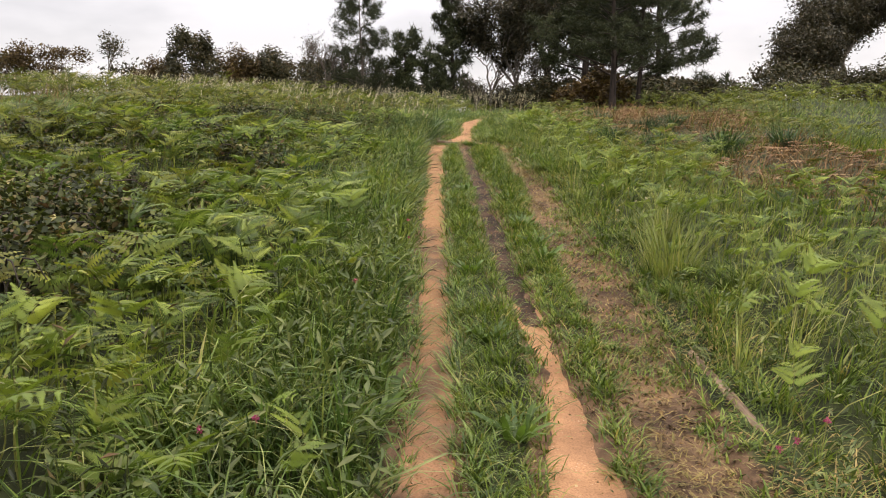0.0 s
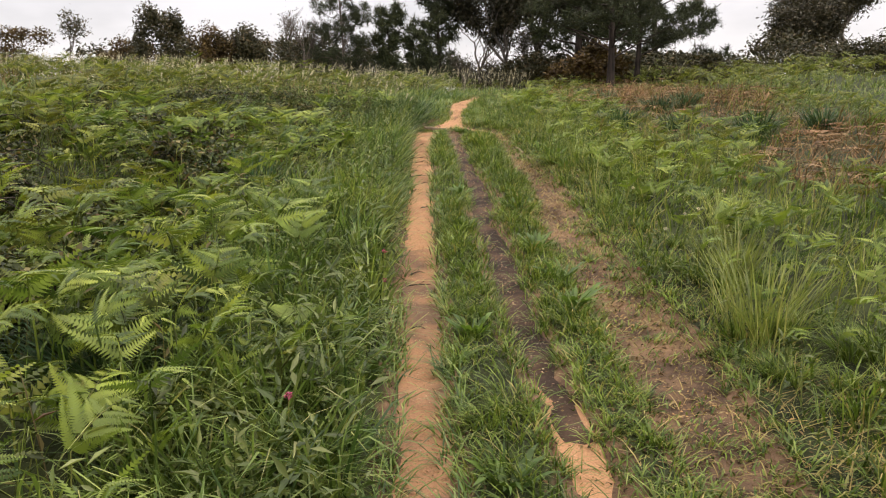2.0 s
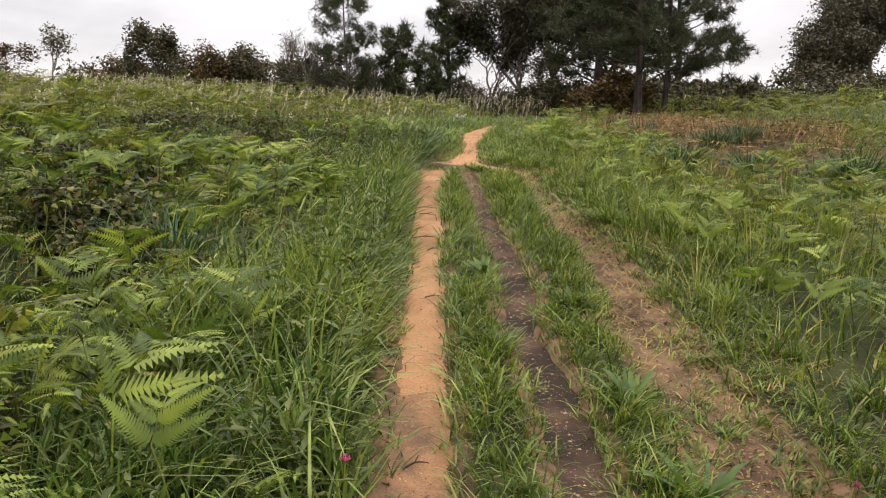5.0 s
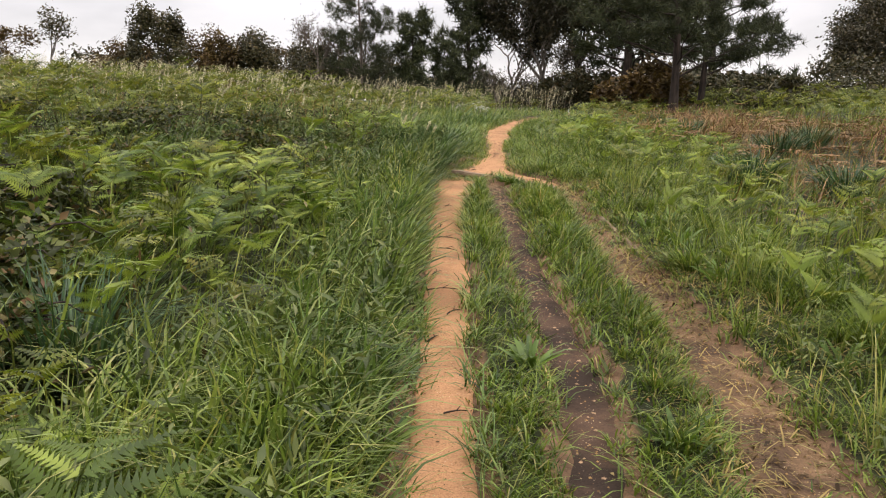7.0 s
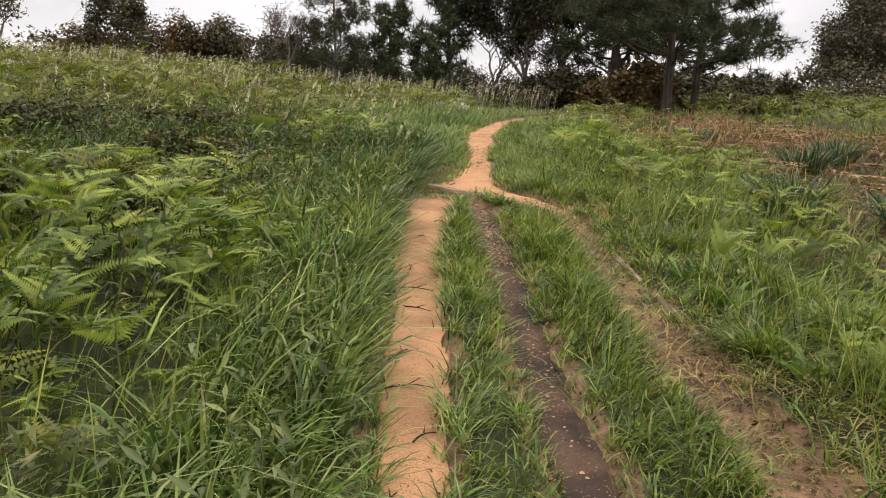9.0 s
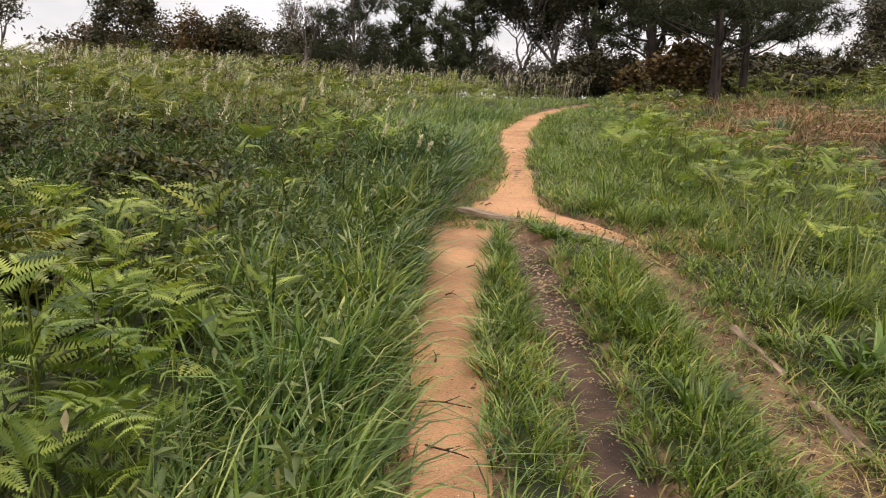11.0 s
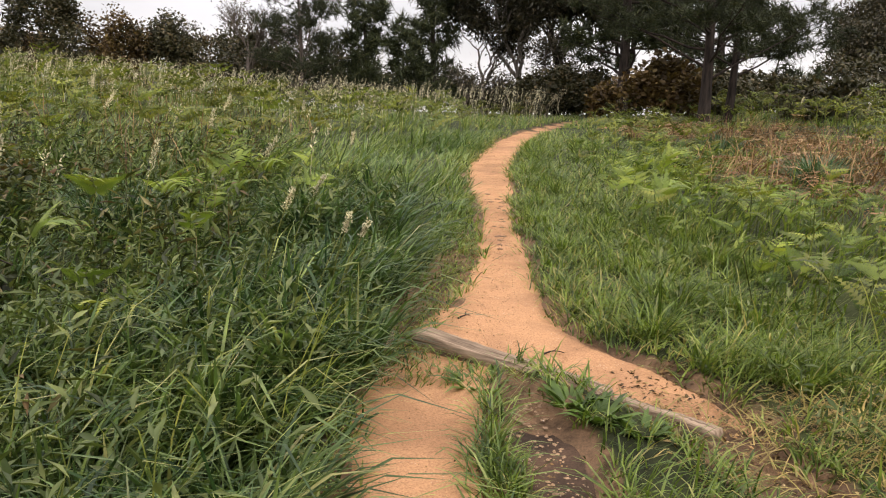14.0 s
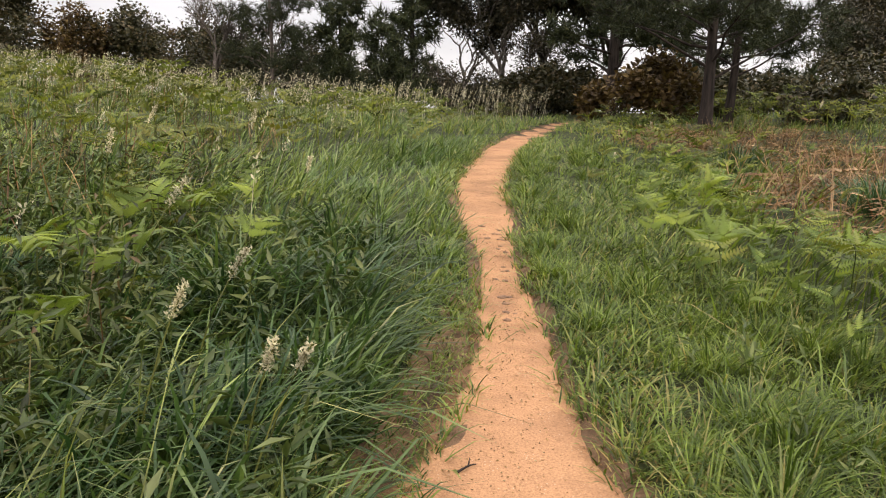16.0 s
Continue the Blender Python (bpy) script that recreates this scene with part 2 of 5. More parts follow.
MAT_CHIP = soil_mat("stone_chip", (0.3, 0.18, 0.11), (0.16, 0.1, 0.068), (0.4, 0.3, 0.22), scale=20.0)
MAT_STONE = soil_mat("pebble", (0.42, 0.28, 0.17), (0.26, 0.17, 0.11), (0.5, 0.42, 0.34), scale=20.0)
MAT_CLOVER = leaf_mat("clover_purple", [(0.0, (0.3, 0.04, 0.14)), (1.0, (0.45, 0.08, 0.25))], 0.6, 0.2)


# ---- mesh helpers ----
def mesh_np(name, verts, faces, mat, smooth=True):
    """A mesh from an array of places and a list of index arrays, one for each number of corners."""
    me = bpy.data.meshes.new(name)
    verts = np.asarray(verts, dtype=np.float32)
    faces = [np.asarray(f, dtype=np.int32) for f in faces if len(f)]
    me.vertices.add(len(verts))
    me.vertices.foreach_set("co", verts.ravel())
    loops = np.concatenate([f.ravel() for f in faces])
    sizes = np.concatenate([np.full(len(f), f.shape[1], dtype=np.int32) for f in faces])
    starts = np.concatenate([[0], np.cumsum(sizes)[:-1]]).astype(np.int32)
    me.loops.add(len(loops))
    me.loops.foreach_set("vertex_index", loops)
    me.polygons.add(len(sizes))
    me.polygons.foreach_set("loop_start", starts)
    me.update(calc_edges=True)
    me.polygons.foreach_set("use_smooth", np.full(len(sizes), smooth, dtype=bool))
    me.materials.append(mat)
    return me


def thing(name, me, label, category, kind="", group="", parent=None):
    return tagged(new(name, me), label, category, group, kind)


def part(name, me, parent, label=""):
    ob = new(name, me)
    ob.parent = parent
    return tagged(ob, label)


def merge(pieces):
    """Joins (verts, faces list) pieces into one."""
    vs, tri, quad, k = [], [], [], 0
    for v, fs in pieces:
        vs.append(v)
        for f in fs:
            f = np.asarray(f)
            if len(f):
                (tri if f.shape[1] == 3 else quad).append(f + k)
        k += len(v)
    return np.concatenate(vs), [np.concatenate(a) for a in (tri, quad) if a]


def blades(p, h, w, yaw, lean, curl):
    """Grass blades: four levels, a curved midrib, tapering to a point."""
    n = len(p)
    d = np.stack([np.cos(yaw), np.sin(yaw)], 1)
    twist = yaw + np.pi / 2 + rng.normal(0, 0.5, n)
    side = np.stack([np.cos(twist), np.sin(twist), np.zeros(n)], 1) * (w / 2)[:, None]
    v = np.zeros((n, 7, 3))
    for i, (s, ww) in enumerate(((0.0, 0.8), (0.38, 1.0), (0.74, 0.7))):
        c = p.copy()
        c[:, :2] += d * ((lean * s + curl * s * s) * h)[:, None]
        c[:, 2] += h * s * (1 - 0.28 * curl * s)
        v[:, 2 * i], v[:, 2 * i + 1] = c - side * ww, c + side * ww
    c = p.copy()
    c[:, :2] += d * ((lean + curl) * h)[:, None]
    c[:, 2] += h * (1 - 0.42 * curl - 0.1 * lean)
    v[:, 6] = c
    o = (np.arange(n) * 7)[:, None]
    quads = np.concatenate([o + [0, 1, 3, 2], o + [2, 3, 5, 4]])
    return v.reshape(-1, 3), [o + [4, 5, 6], quads]


def leaves(p, size, slim=0.45, droop=0.0, up=0.4):
    """Folded diamond leaves at random turns."""
    n = len(p)
    a = rng.normal(size=(n, 3))
    a[:, 2] = a[:, 2] * 0.6 - droop
    a /= np.linalg.norm(a, axis=1)[:, None]
    ref = rng.normal(size=(n, 3)) * 0.6 + [0, 0, up * 2]
    b = np.cross(a, ref)
    b /= np.linalg.norm(b, axis=1)[:, None] + 1e-9
    nn = np.cross(b, a)
    s = size[:, None]
    v = np.zeros((n, 4, 3))
    v[:, 0], v[:, 2] = p, p + a * s
    mid = p + a * s * 0.45 + nn * s * 0.1
    v[:, 1], v[:, 3] = mid + b * s * slim * 0.5, mid - b * s * slim * 0.5
    o = (np.arange(n) * 4)[:, None]
    return v.reshape(-1, 3), [np.concatenate([o + [0, 1, 2], o + [0, 2, 3]])]


def tube(points, radii, sides=6):
    """A tapered tube along points."""
    pts, k = np.asarray(points, float), len(points)
    tan = np.gradient(pts, axis=0)
    tan /= np.linalg.norm(tan, axis=1)[:, None] + 1e-9
    ref = np.where(np.abs(tan[:, 2:3]) > 0.9, [[1.0, 0, 0]], [[0, 0, 1.0]])
    u = np.cross(tan, ref)
    u /= np.linalg.norm(u, axis=1)[:, None] + 1e-9
    w = np.cross(tan, u)
    ang = np.arange(sides) * 2 * np.pi / sides
    v = pts[:, None] + (np.cos(ang)[None, :, None] * u[:, None] + np.sin(ang)[None, :, None] * w[:, None]) * np.asarray(radii)[:, None, None]
    f = [[i * sides + j, i * sides + (j + 1) % sides, (i + 1) * sides + (j + 1) % sides, (i + 1) * sides + j] for i in range(k - 1) for j in range(sides)]
    return v.reshape(-1, 3), [np.array(f)]


# ---- lie of the land ----
GROUND_Y = [-400, -60, -30, 0, 5, 10, 15, 20, 27, 35, 50, 80, 200, 3000]
GROUND_Z = [-6, -4, -2.3, -0.15, 0.205, 0.62, 1.03, 1.36, 1.62, 1.75, 1.8, 0.6, -6, -8]
line_y = np.arange(-80, 220, 0.25)
line_z = np.interp(line_y, GROUND_Y, GROUND_Z)
line_z = np.convolve(np.pad(line_z, 6, "edge"), np.ones(13) / 13, "valid")


TABLE = rng.uniform(-1, 1, (256, 256))


def lattice(x, y):
    """Smooth random values on a unit grid."""
    xi, yi = np.floor(x).astype(int), np.floor(y).astype(int)
    u, v = x - xi, y - yi
    u, v = u * u * (3 - 2 * u), v * v * (3 - 2 * v)
    i, j, i1, j1 = xi & 255, yi & 255, (xi + 1) & 255, (yi + 1) & 255
    return (TABLE[i, j] * (1 - u) + TABLE[i1, j] * u) * (1 - v) + (TABLE[i, j1] * (1 - u) + TABLE[i1, j1] * u) * v


def wav(x, y, f, seed=0.0):
    """Uneven ripples between about -1 and 1."""
    k = f / 4.0
    x, y = np.asarray(x, float) * k + seed * 17.3, np.asarray(y, float) * k + seed * 31.7
    return lattice(x, y) + 0.5 * lattice(x * 2.1 + 9, y * 2.1) + 0.25 * lattice(x * 4.3, y * 4.3 + 5)


# centre lines: places along y, centre x and half width
LEFT_TRACK = ([-4, 2.7, 4.4, 5.9, 8.4, 9.7, 11.3, 12.2, 13.3, 14.2, 14.8], [-0.06, -0.06, -0.05, -0.07, -0.1, -0.11, -0.11, -0.135, -0.105, -0.06, 0.08], [0.115, 0.115, 0.105, 0.11, 0.13, 0.12, 0.135, 0.155, 0.185, 0.22, 0.2])
RUT = ([-4, 2.7, 3.4, 4.0, 4.9, 5.9, 7.6, 8.4, 9.2, 10.7, 12.4, 13.5, 14.3], [0.54, 0.53, 0.56, 0.57, 0.53, 0.47, 0.47, 0.4, 0.48, 0.41, 0.39, 0.36, 0.3], [0.165, 0.16, 0.1, 0.075, 0.085, 0.095, 0.1, 0.11, 0.11, 0.1, 0.12, 0.125, 0.11])
RIGHT_TRACK = ([-4, 2.97, 4.2, 5.3, 6.6, 8.2, 9.0, 9.9, 11.3, 12.2, 13.4, 13.9, 14.4, 14.8], [0.96, 0.96, 1.03, 1.1, 1.06, 1.06, 1.11, 1.13, 1.05, 1.05, 1.05, 0.98, 0.78, 0.55], [0.19, 0.19, 0.13, 0.21, 0.18, 0.18, 0.14, 0.13, 0.14, 0.12, 0.11, 0.12, 0.16, 0.1])
SAND_PATH = ([14.0, 14.3, 14.6, 14.9, 15.2, 15.45, 15.75, 16.3, 17.0, 17.8, 18.4, 19.1, 20.3, 22, 24.2, 26.2, 29.1, 33, 38], [1.02, 0.85, 0.6, 0.3, 0.3, 0.35, 0.38, 0.45, 0.49, 0.56, 0.57, 0.61, 0.7, 1.0, 1.42, 2.0, 2.85, 4.0, 6.0], [0.12, 0.2, 0.28, 0.33, 0.27, 0.21, 0.17, 0.14, 0.125, 0.12, 0.16, 0.2, 0.23, 0.25, 0.26, 0.26, 0.25, 0.22, 0.2])
WORN = ([14.7, 15.2, 15.5, 15.8, 16.3, 17.0], [-0.12, -0.08, 0.03, 0.12, 0.24, 0.36], [0.08, 0.12, 0.13, 0.12, 0.1, 0.05])
LINES = (LEFT_TRACK, RUT, RIGHT_TRACK, SAND_PATH, WORN)


def off_path(x, y):
    """Distance outside the nearest trodden line (negative inside)."""
    d = np.full(np.shape(x), 9.0)
    for ys, xs, ws in LINES:
        g = np.abs(x - np.interp(y, ys, xs)) - np.interp(y, ys, ws)
        g = g + np.maximum(0, ys[0] - y) + np.maximum(0, y - ys[-1])
        d = np.minimum(d, g)
    return d


def ground(x, y):
    x, y = np.asarray(x, float), np.asarray(y, float)
    z = np.interp(y, line_y, line_z)
    z = z + 0.08 * np.clip(-x - 1.2, 0, 9) * (0.4 + 0.6 * np.clip((y - 19) / 12, 0, 1)) * np.clip((60 - y) / 25, 0, 1)
    z = z + 0.05 * np.clip(x - 5, 0, 8) * np.clip((y - 18) / 10, 0, 1) * np.clip((60 - y) / 25, 0, 1)
    z = z - 0.004 * np.clip(np.abs(x) - 14, 0, 200)
    d = off_path(x, y)
    d = d + (0.03 * wav(x, y, 9.0, 2.0) + 0.022 * wav(x, y, 23.0, 5.0)) * (np.abs(d) < 0.5)
    z = z + 0.055 * np.clip((d + 0.02) / 0.09, 0, 1) - 0.012 * (d < -0.03) + 0.05 * wav(x, y, 1.1) * np.clip(d, 0, 1) + 0.02 * wav(x, y, 6.0, 1.0) * np.clip(d / 0.3, 0, 1)
    return z


def grid_mesh(name, xs, ys, zf, mat):
    gx, gy = np.meshgrid(xs, ys)
    v = np.stack([gx, gy, zf(gx, gy)], 2).reshape(-1, 3)
    nx, ny = len(xs), len(ys)
    i = (np.arange(ny - 1)[:, None] * nx + np.arange(nx - 1)[None, :]).reshape(-1, 1)
    return mesh_np(name, v, [i + [0, 1, nx + 1, nx]], mat)


gx_lines = np.concatenate([[-2500, -800, -300, -120, -60, -40], np.arange(-30, -1.1, 0.5), np.arange(-1.0, 1.9, 0.042), np.arange(2.0, 30, 0.5), [40, 60, 120, 300, 800, 2500]])
gy_lines = np.concatenate([[-2500, -800, -300, -120, -60, -30, -15, -8], np.arange(-4, 1, 0.25), np.arange(1, 17, 0.07), np.arange(17.1, 40, 0.3), [42, 46, 50, 56, 64, 75, 90, 120, 200, 400, 1000, 3000]])
ground_mesh = grid_mesh("ground", gx_lines, gy_lines, ground, MAT_GROUND)
gx, gy = np.meshgrid(gx_lines, gy_lines)
ground_mesh.attributes.new("worn", "FLOAT", "POINT").data.foreach_set("value", np.clip(1.0 - off_path(gx, gy) / 0.16, 0, 1).astype(np.float32).ravel())
thing("ground", ground_mesh, "mossy green turf and leafy soil of a sloping hillside", "ground", "structure")


def ribbon(name, line, mat, label, y0, y1, step=0.03, lift=0.014, seed=0.0, fade=0.7):
    """A trodden strip: proud in the middle, its ragged edges sinking under the turf."""
    ys, xs, ws = line
    y = np.arange(y0, y1, step)
    u = np.linspace(-1.45, 1.45, 19)
    gy, gu = np.meshgrid(y, u, indexing="ij")
    hw = np.interp(gy, ys, ws)
    hw = hw * (1 + 0.14 * wav(gy * 0 + np.sign(gu) * 3, gy, 7.0, seed) + 0.07 * wav(gy * 0 + np.sign(gu) * 7, gy, 22.0, seed))
    gx = np.interp(gy, ys, xs) + 0.02 * wav(gy * 0, gy, 2.3, seed) + gu * hw
    z = np.interp(gy, line_y, line_z)
    rag = 0.011 * wav(gx * 3, gy, 9.0, seed) + 0.006 * wav(gx * 7, gy, 31.0, seed + 1)
    z = z + lift + 0.12 * rag - 0.01 * np.cos(np.clip(gu, -1, 1) * 1.57) - 0.09 * np.clip(np.abs(gu) - 1.05 + 0.25 * wav(gx, gy, 13.0, seed), 0, 1)
    stray = 0.45 * fade * wav(gx * 2, gy, 5.0, seed + 3)
    ends = np.clip((gy + stray - y0) / fade, 0, 1) * np.clip((y1 - gy - stray) / fade, 0, 1)
    z = z - (0.04 + 0.03 * wav(gx * 4, gy, 5.0, seed)) * (1 - ends)
    v = np.stack([gx, gy, z], 2).reshape(-1, 3)
    k = len(u)
    i = (np.arange(len(y) - 1)[:, None] * k + np.arange(k - 1)[None, :]).reshape(-1, 1)
    me = mesh_np(name, v, [i + [0, 1, k + 1, k]], mat)
    rim = np.clip((np.abs(gu) - 0.78) / 0.42, 0, 1) + (1 - ends) * 0.6
    me.attributes.new("rim", "FLOAT", "POINT").data.foreach_set("value", rim.astype(np.float32).ravel())
    return thing(name, me, label, "path", "structure")


ribbon("path_1", LEFT_TRACK, MAT_TRACK, "narrow trodden sandy track through grass", -3.9, 8.3, seed=0.3)
ribbon("path_2", LEFT_TRACK, MAT_SAND, "narrow bright orange sandy track", 7.4, 15.0, lift=0.018, seed=1.3, fade=0.3)
ribbon("path_3", RUT, MAT_SAND, "washed-out orange sand in a wheel rut", -3.9, 5.7, lift=0.012, seed=2.2)
ribbon("path_4", RUT, MAT_MUD, "dark muddy wheel rut between grass strips", 4.2, 14.35, lift=0.012, seed=3.1, fade=0.35)
ribbon("path_5", RIGHT_TRACK, MAT_LITTER, "dry brown dirt track strewn with dead grass", -3.9, 14.6, lift=0.014, seed=4.4)
ribbon("path_6", SAND_PATH, MAT_SAND, "bright orange sandy footpath curving uphill", 13.95, 38.0, lift=0.02, seed=5.0, fade=0.35)
ribbon("path_7", WORN, MAT_LITTER, "worn bare soil beside a sandy footpath", 14.6, 17.1, lift=0.004, seed=6.0, fade=0.4)


# ---- where things grow ----
def scatter(n, x0, x1, y0, y1):
    x, y = rng.uniform(x0, x1, n), rng.uniform(y0, y1, n)
    return x, y


def dead_zone(x, y):
    """How far a place lies inside the patches of last year's dead bracken (1: deep)."""
    a = 1.1 - np.hypot((x - 4.45 - 0.13 * (y - 14)) / 2.3, (y - 18.3) / 6.0)
    b = 1.2 - np.hypot((x - 4.7 - 0.25 * (y - 10.5)) / 1.2, (y - 10.5) / 3.6)
    c = 1.2 - np.hypot((x - 4.9) / 1.7, (y - 25.8) / 2.4)
    return np.clip(np.maximum(np.maximum(a, b), c) * 1.8 + 0.6 * wav(x, y, 2.6, 4.0), 0, 1)


def verge(x, y):
    """1 in the grassy verge along the tracks, 0 out in the bracken."""
    left = np.where(y < 14.5, -0.22, np.interp(y, SAND_PATH[0], SAND_PATH[1]) - 0.25)
    right = np.where(y < 14.2, 1.3, np.interp(y, SAND_PATH[0], SAND_PATH[1]) + 0.25)
    wl = 0.75 + 0.25 * wav(x, y, 1.3, 2.0) + np.clip((y - 10.5) * 0.12, 0, 0.6)
    wr = 0.6 + 0.3 * wav(x, y, 1.7, 5.0) + np.clip((y - 12.5) * 0.3, 0, 0.3)
    return np.clip(np.minimum(1 - (left - wl - x) / 0.25, 1 - (x - right - wr) / 0.25), 0, 1)


def grass(name, n, box, hgt, wid, mat, label, keep=None, lean=0.35, curl=0.55, wind=0.25, spread=1.3, edge=0.0, tuft=0.0):
    x, y = scatter(n, *box)
    if tuft:
        k = max(1, n // 40)
        cx, cy = scatter(k, *box)
        pick = rng.integers(0, k, n)
        move = rng.random(n) < tuft
        wide = rng.uniform(0.015, 0.06, k)[pick]
        ox, oy = rng.normal(0, 1, n) * wide, rng.normal(0, 1, n) * wide
        x = np.where(move, cx[pick] + ox, x)
        y = np.where(move, cy[pick] + oy, y)
        vigour = np.where(move, rng.uniform(0.65, 1.35, k)[pick], rng.uniform(0.6, 1.0, n))
        out = np.arctan2(oy, ox)
    d = off_path(x, y)
    ok = d > edge + rng.uniform(-0.02, 0.05, n)
    if keep is not None:
        ok &= rng.random(n) < keep(x, y)
    x, y, d = x[ok], y[ok], d[ok]
    m = len(x)
    h = rng.uniform(hgt[0], hgt[1], m) * (0.55 + 0.45 * np.clip(d / 0.18, 0, 1)) * (1 + 0.3 * wav(x, y, 2.1, 3.0))
    w = rng.uniform(wid[0], wid[1], m)
    yaw = wind + 1.1 * wav(x, y, 1.6, 7.0) + rng.normal(0, spread * 0.6, m)
    if tuft:
        h = np.minimum(h * vigour[ok], 0.5)
        common = wind + 1.1 * wav(x, y, 1.6, 7.0)
        ux, uy = np.cos(out[ok]) + 0.8 * np.cos(common), np.sin(out[ok]) + 0.8 * np.sin(common)
        yaw = np.where(move[ok], np.arctan2(uy, ux) + rng.normal(0, 0.3, m), yaw)
    p = np.stack([x, y, np.where(d < 0.02, np.interp(y, line_y, line_z) + 0.012, ground(x, y) - 0.015)], 1)
    v, f = blades(p, h, w, yaw, np.abs(rng.normal(lean, 0.2, m)), np.abs(rng.normal(curl, 0.3, m)))
    return thing(name, mesh_np(name, v, f, mat), label, "grass", "stuff")


track_log = lambda x, y: np.where((np.abs(x - 1.18) < 0.07) & (y > 11.0) & (y < 12.7), 0.0, 1.0)
near_log = lambda x, y: np.where((x < 1.42) & (y < 6.5), np.where((np.abs(x - 1.32) < 0.1) & (y > 2.9) & (y < 4.3), 0.02, 0.12), 1.0)
grass("grass", 38000, (-1.9, -0.15, 0.5, 12.8), (0.18, 0.44), (0.006, 0.016), MAT_GRASS, "long lush green grass leaning along a track", verge, 0.2, 0.5, -0.9, 0.8, 0.1, tuft=0.8)
grass("grass", 20000, (-1.9, -0.15, 12.3, 17.5), (0.16, 0.4), (0.007, 0.018), MAT_LUSH, "dense dark green weedy grass on a bank", verge, 0.25, 0.65, -0.8, 1.1, 0.02, tuft=0.8)
grass("grass", 52000, (0.0, 1.1, 0.8, 14.6), (0.06, 0.18), (0.004, 0.008), MAT_STRIP, "short bright green grass strips between wheel tracks", lambda x, y: np.where((y > 13.6) & (x < 1.0), np.where(y + 0.913 * x > 14.55, 0.0, np.where(y + 0.913 * x > 14.2, 0.25, 1.0)), 1.0), 0.25, 0.6, -1.2, 1.6, 0.0, 0.8)
grass("grass", 42000, (1.0, 3.4, 0.8, 17.0), (0.07, 0.24), (0.004, 0.009), MAT_STRIP, "green verge grass beside a dirt track", lambda x, y: verge(x, y) * track_log(x, y) * np.clip(0.6 + 0.7 * wav(x, y, 5.0, 2.0), 0.2, 1) * near_log(x, y), 0.25, 0.5, -1.8, tuft=0.85)
grass("grass", 16000, (-1.6, 1.5, 14.4, 25.0), (0.08, 0.26), (0.006, 0.012), MAT_GRASS, "green grass beside a sandy footpath", lambda x, y: verge(x, y) * (x < np.interp(y, SAND_PATH[0], SAND_PATH[1])), 0.3, 0.6, 0.4, tuft=0.6)
grass("grass", 40000, (0.3, 4.2, 14.4, 25.0), (0.06, 0.2), (0.004, 0.008), MAT_STRIP, "short tufted grass beside a sandy footpath", lambda x, y: verge(x, y) * np.clip(0.55 + 0.8 * wav(x, y, 5.0, 2.0), 0.15, 1) * (x > np.interp(y, SAND_PATH[0], SAND_PATH[1])), 0.3, 0.6, 0.4, tuft=0.88)
grass("grass", 12000, (-4.6, -1.2, 12.4, 20.0), (0.18, 0.38), (0.007, 0.016), MAT_LUSH, "dark green rank grass among weeds", None, 0.25, 0.6, -0.6, 1.2, 0.05, tuft=0.8)
grass("grass", 11000, (-9, -0.6, 1.5, 22), (0.25, 0.5), (0.007, 0.014), MAT_GRASS, "rough green grass among bracken", None, 0.3, 0.55, 0.3)
grass("grass", 20000, (1.6, 9, 2, 22), (0.16, 0.34), (0.007, 0.014), MAT_STRIP, "rough green grass among low bracken", lambda x, y: (1 - 0.95 * dead_zone(x, y)) * (1 - 0.8 * verge(x, y)), 0.3, 0.5, -1.0)
grass("grass", 22000, (-14, 0.5, 19, 36), (0.14, 0.34), (0.009, 0.018), MAT_GRASS, "rough grass on the brow of a hill", None, 0.3, 0.6, 0.6, tuft=0.5)
grass("grass", 20000, (0.8, 14, 19, 36), (0.1, 0.26), (0.008, 0.016), MAT_STRIP, "short rough grass under hilltop trees", lambda x, y: 1 - 0.96 * dead_zone(x, y), 0.3, 0.6, 0.6, tuft=0.6)
grass("turf", 11000, (-0.6, 1.7, 1.5, 14.0), (0.03, 0.09), (0.004, 0.008), MAT_STRIP, "low turf creeping over track edges", lambda x, y: np.maximum((off_path(x, y) < 0.12) * 1.0, (x > 1.1) * (x < 1.45) * (y < 6.5) * 0.8), 0.5, 0.6, 0, 3.0, -0.05, 0.5)
grass("grass", 9000, (0.5, 2.0, 14.6, 19.5), (0.05, 0.15), (0.005, 0.01), MAT_STRIP, "short trodden grass edging a sandy footpath", lambda x, y: (x > np.interp(y, SAND_PATH[0], SAND_PATH[1])) * 1.0, 0.4, 0.6, 0.4, 2.5, 0.0, 0.7)
grass("turf", 6000, (-0.6, 4.5, 14.2, 26.0), (0.03, 0.1), (0.005, 0.009), MAT_STRIP, "low turf creeping over footpath edges", lambda x, y: (off_path(x, y) < 0.2) * 1.0, 0.5, 0.6, 0, 3.0, -0.03, 0.5)
grass("straw", 26000, (0.75, 1.5, 1.5, 14.4), (0.015, 0.04), (0.003, 0.006), MAT_DRY, "dead straw lying flat on a dirt track", lambda x, y: np.clip(0.4 + wav(x, y, 4.0, 1.0), 0.1, 1), 3.0, 0.3, 0, 5.0, -0.22)
grass("dry_grass", 14000, (0.75, 1.7, 1.0, 15.0), (0.04, 0.13), (0.003, 0.007), MAT_DRY, "dead straw-coloured grass along a dirt track", lambda x, y: np.clip(0.3 + wav(x, y, 3.0, 8.0), 0.05, 1), 1.2, 0.9, 0, 3.0, -0.2)
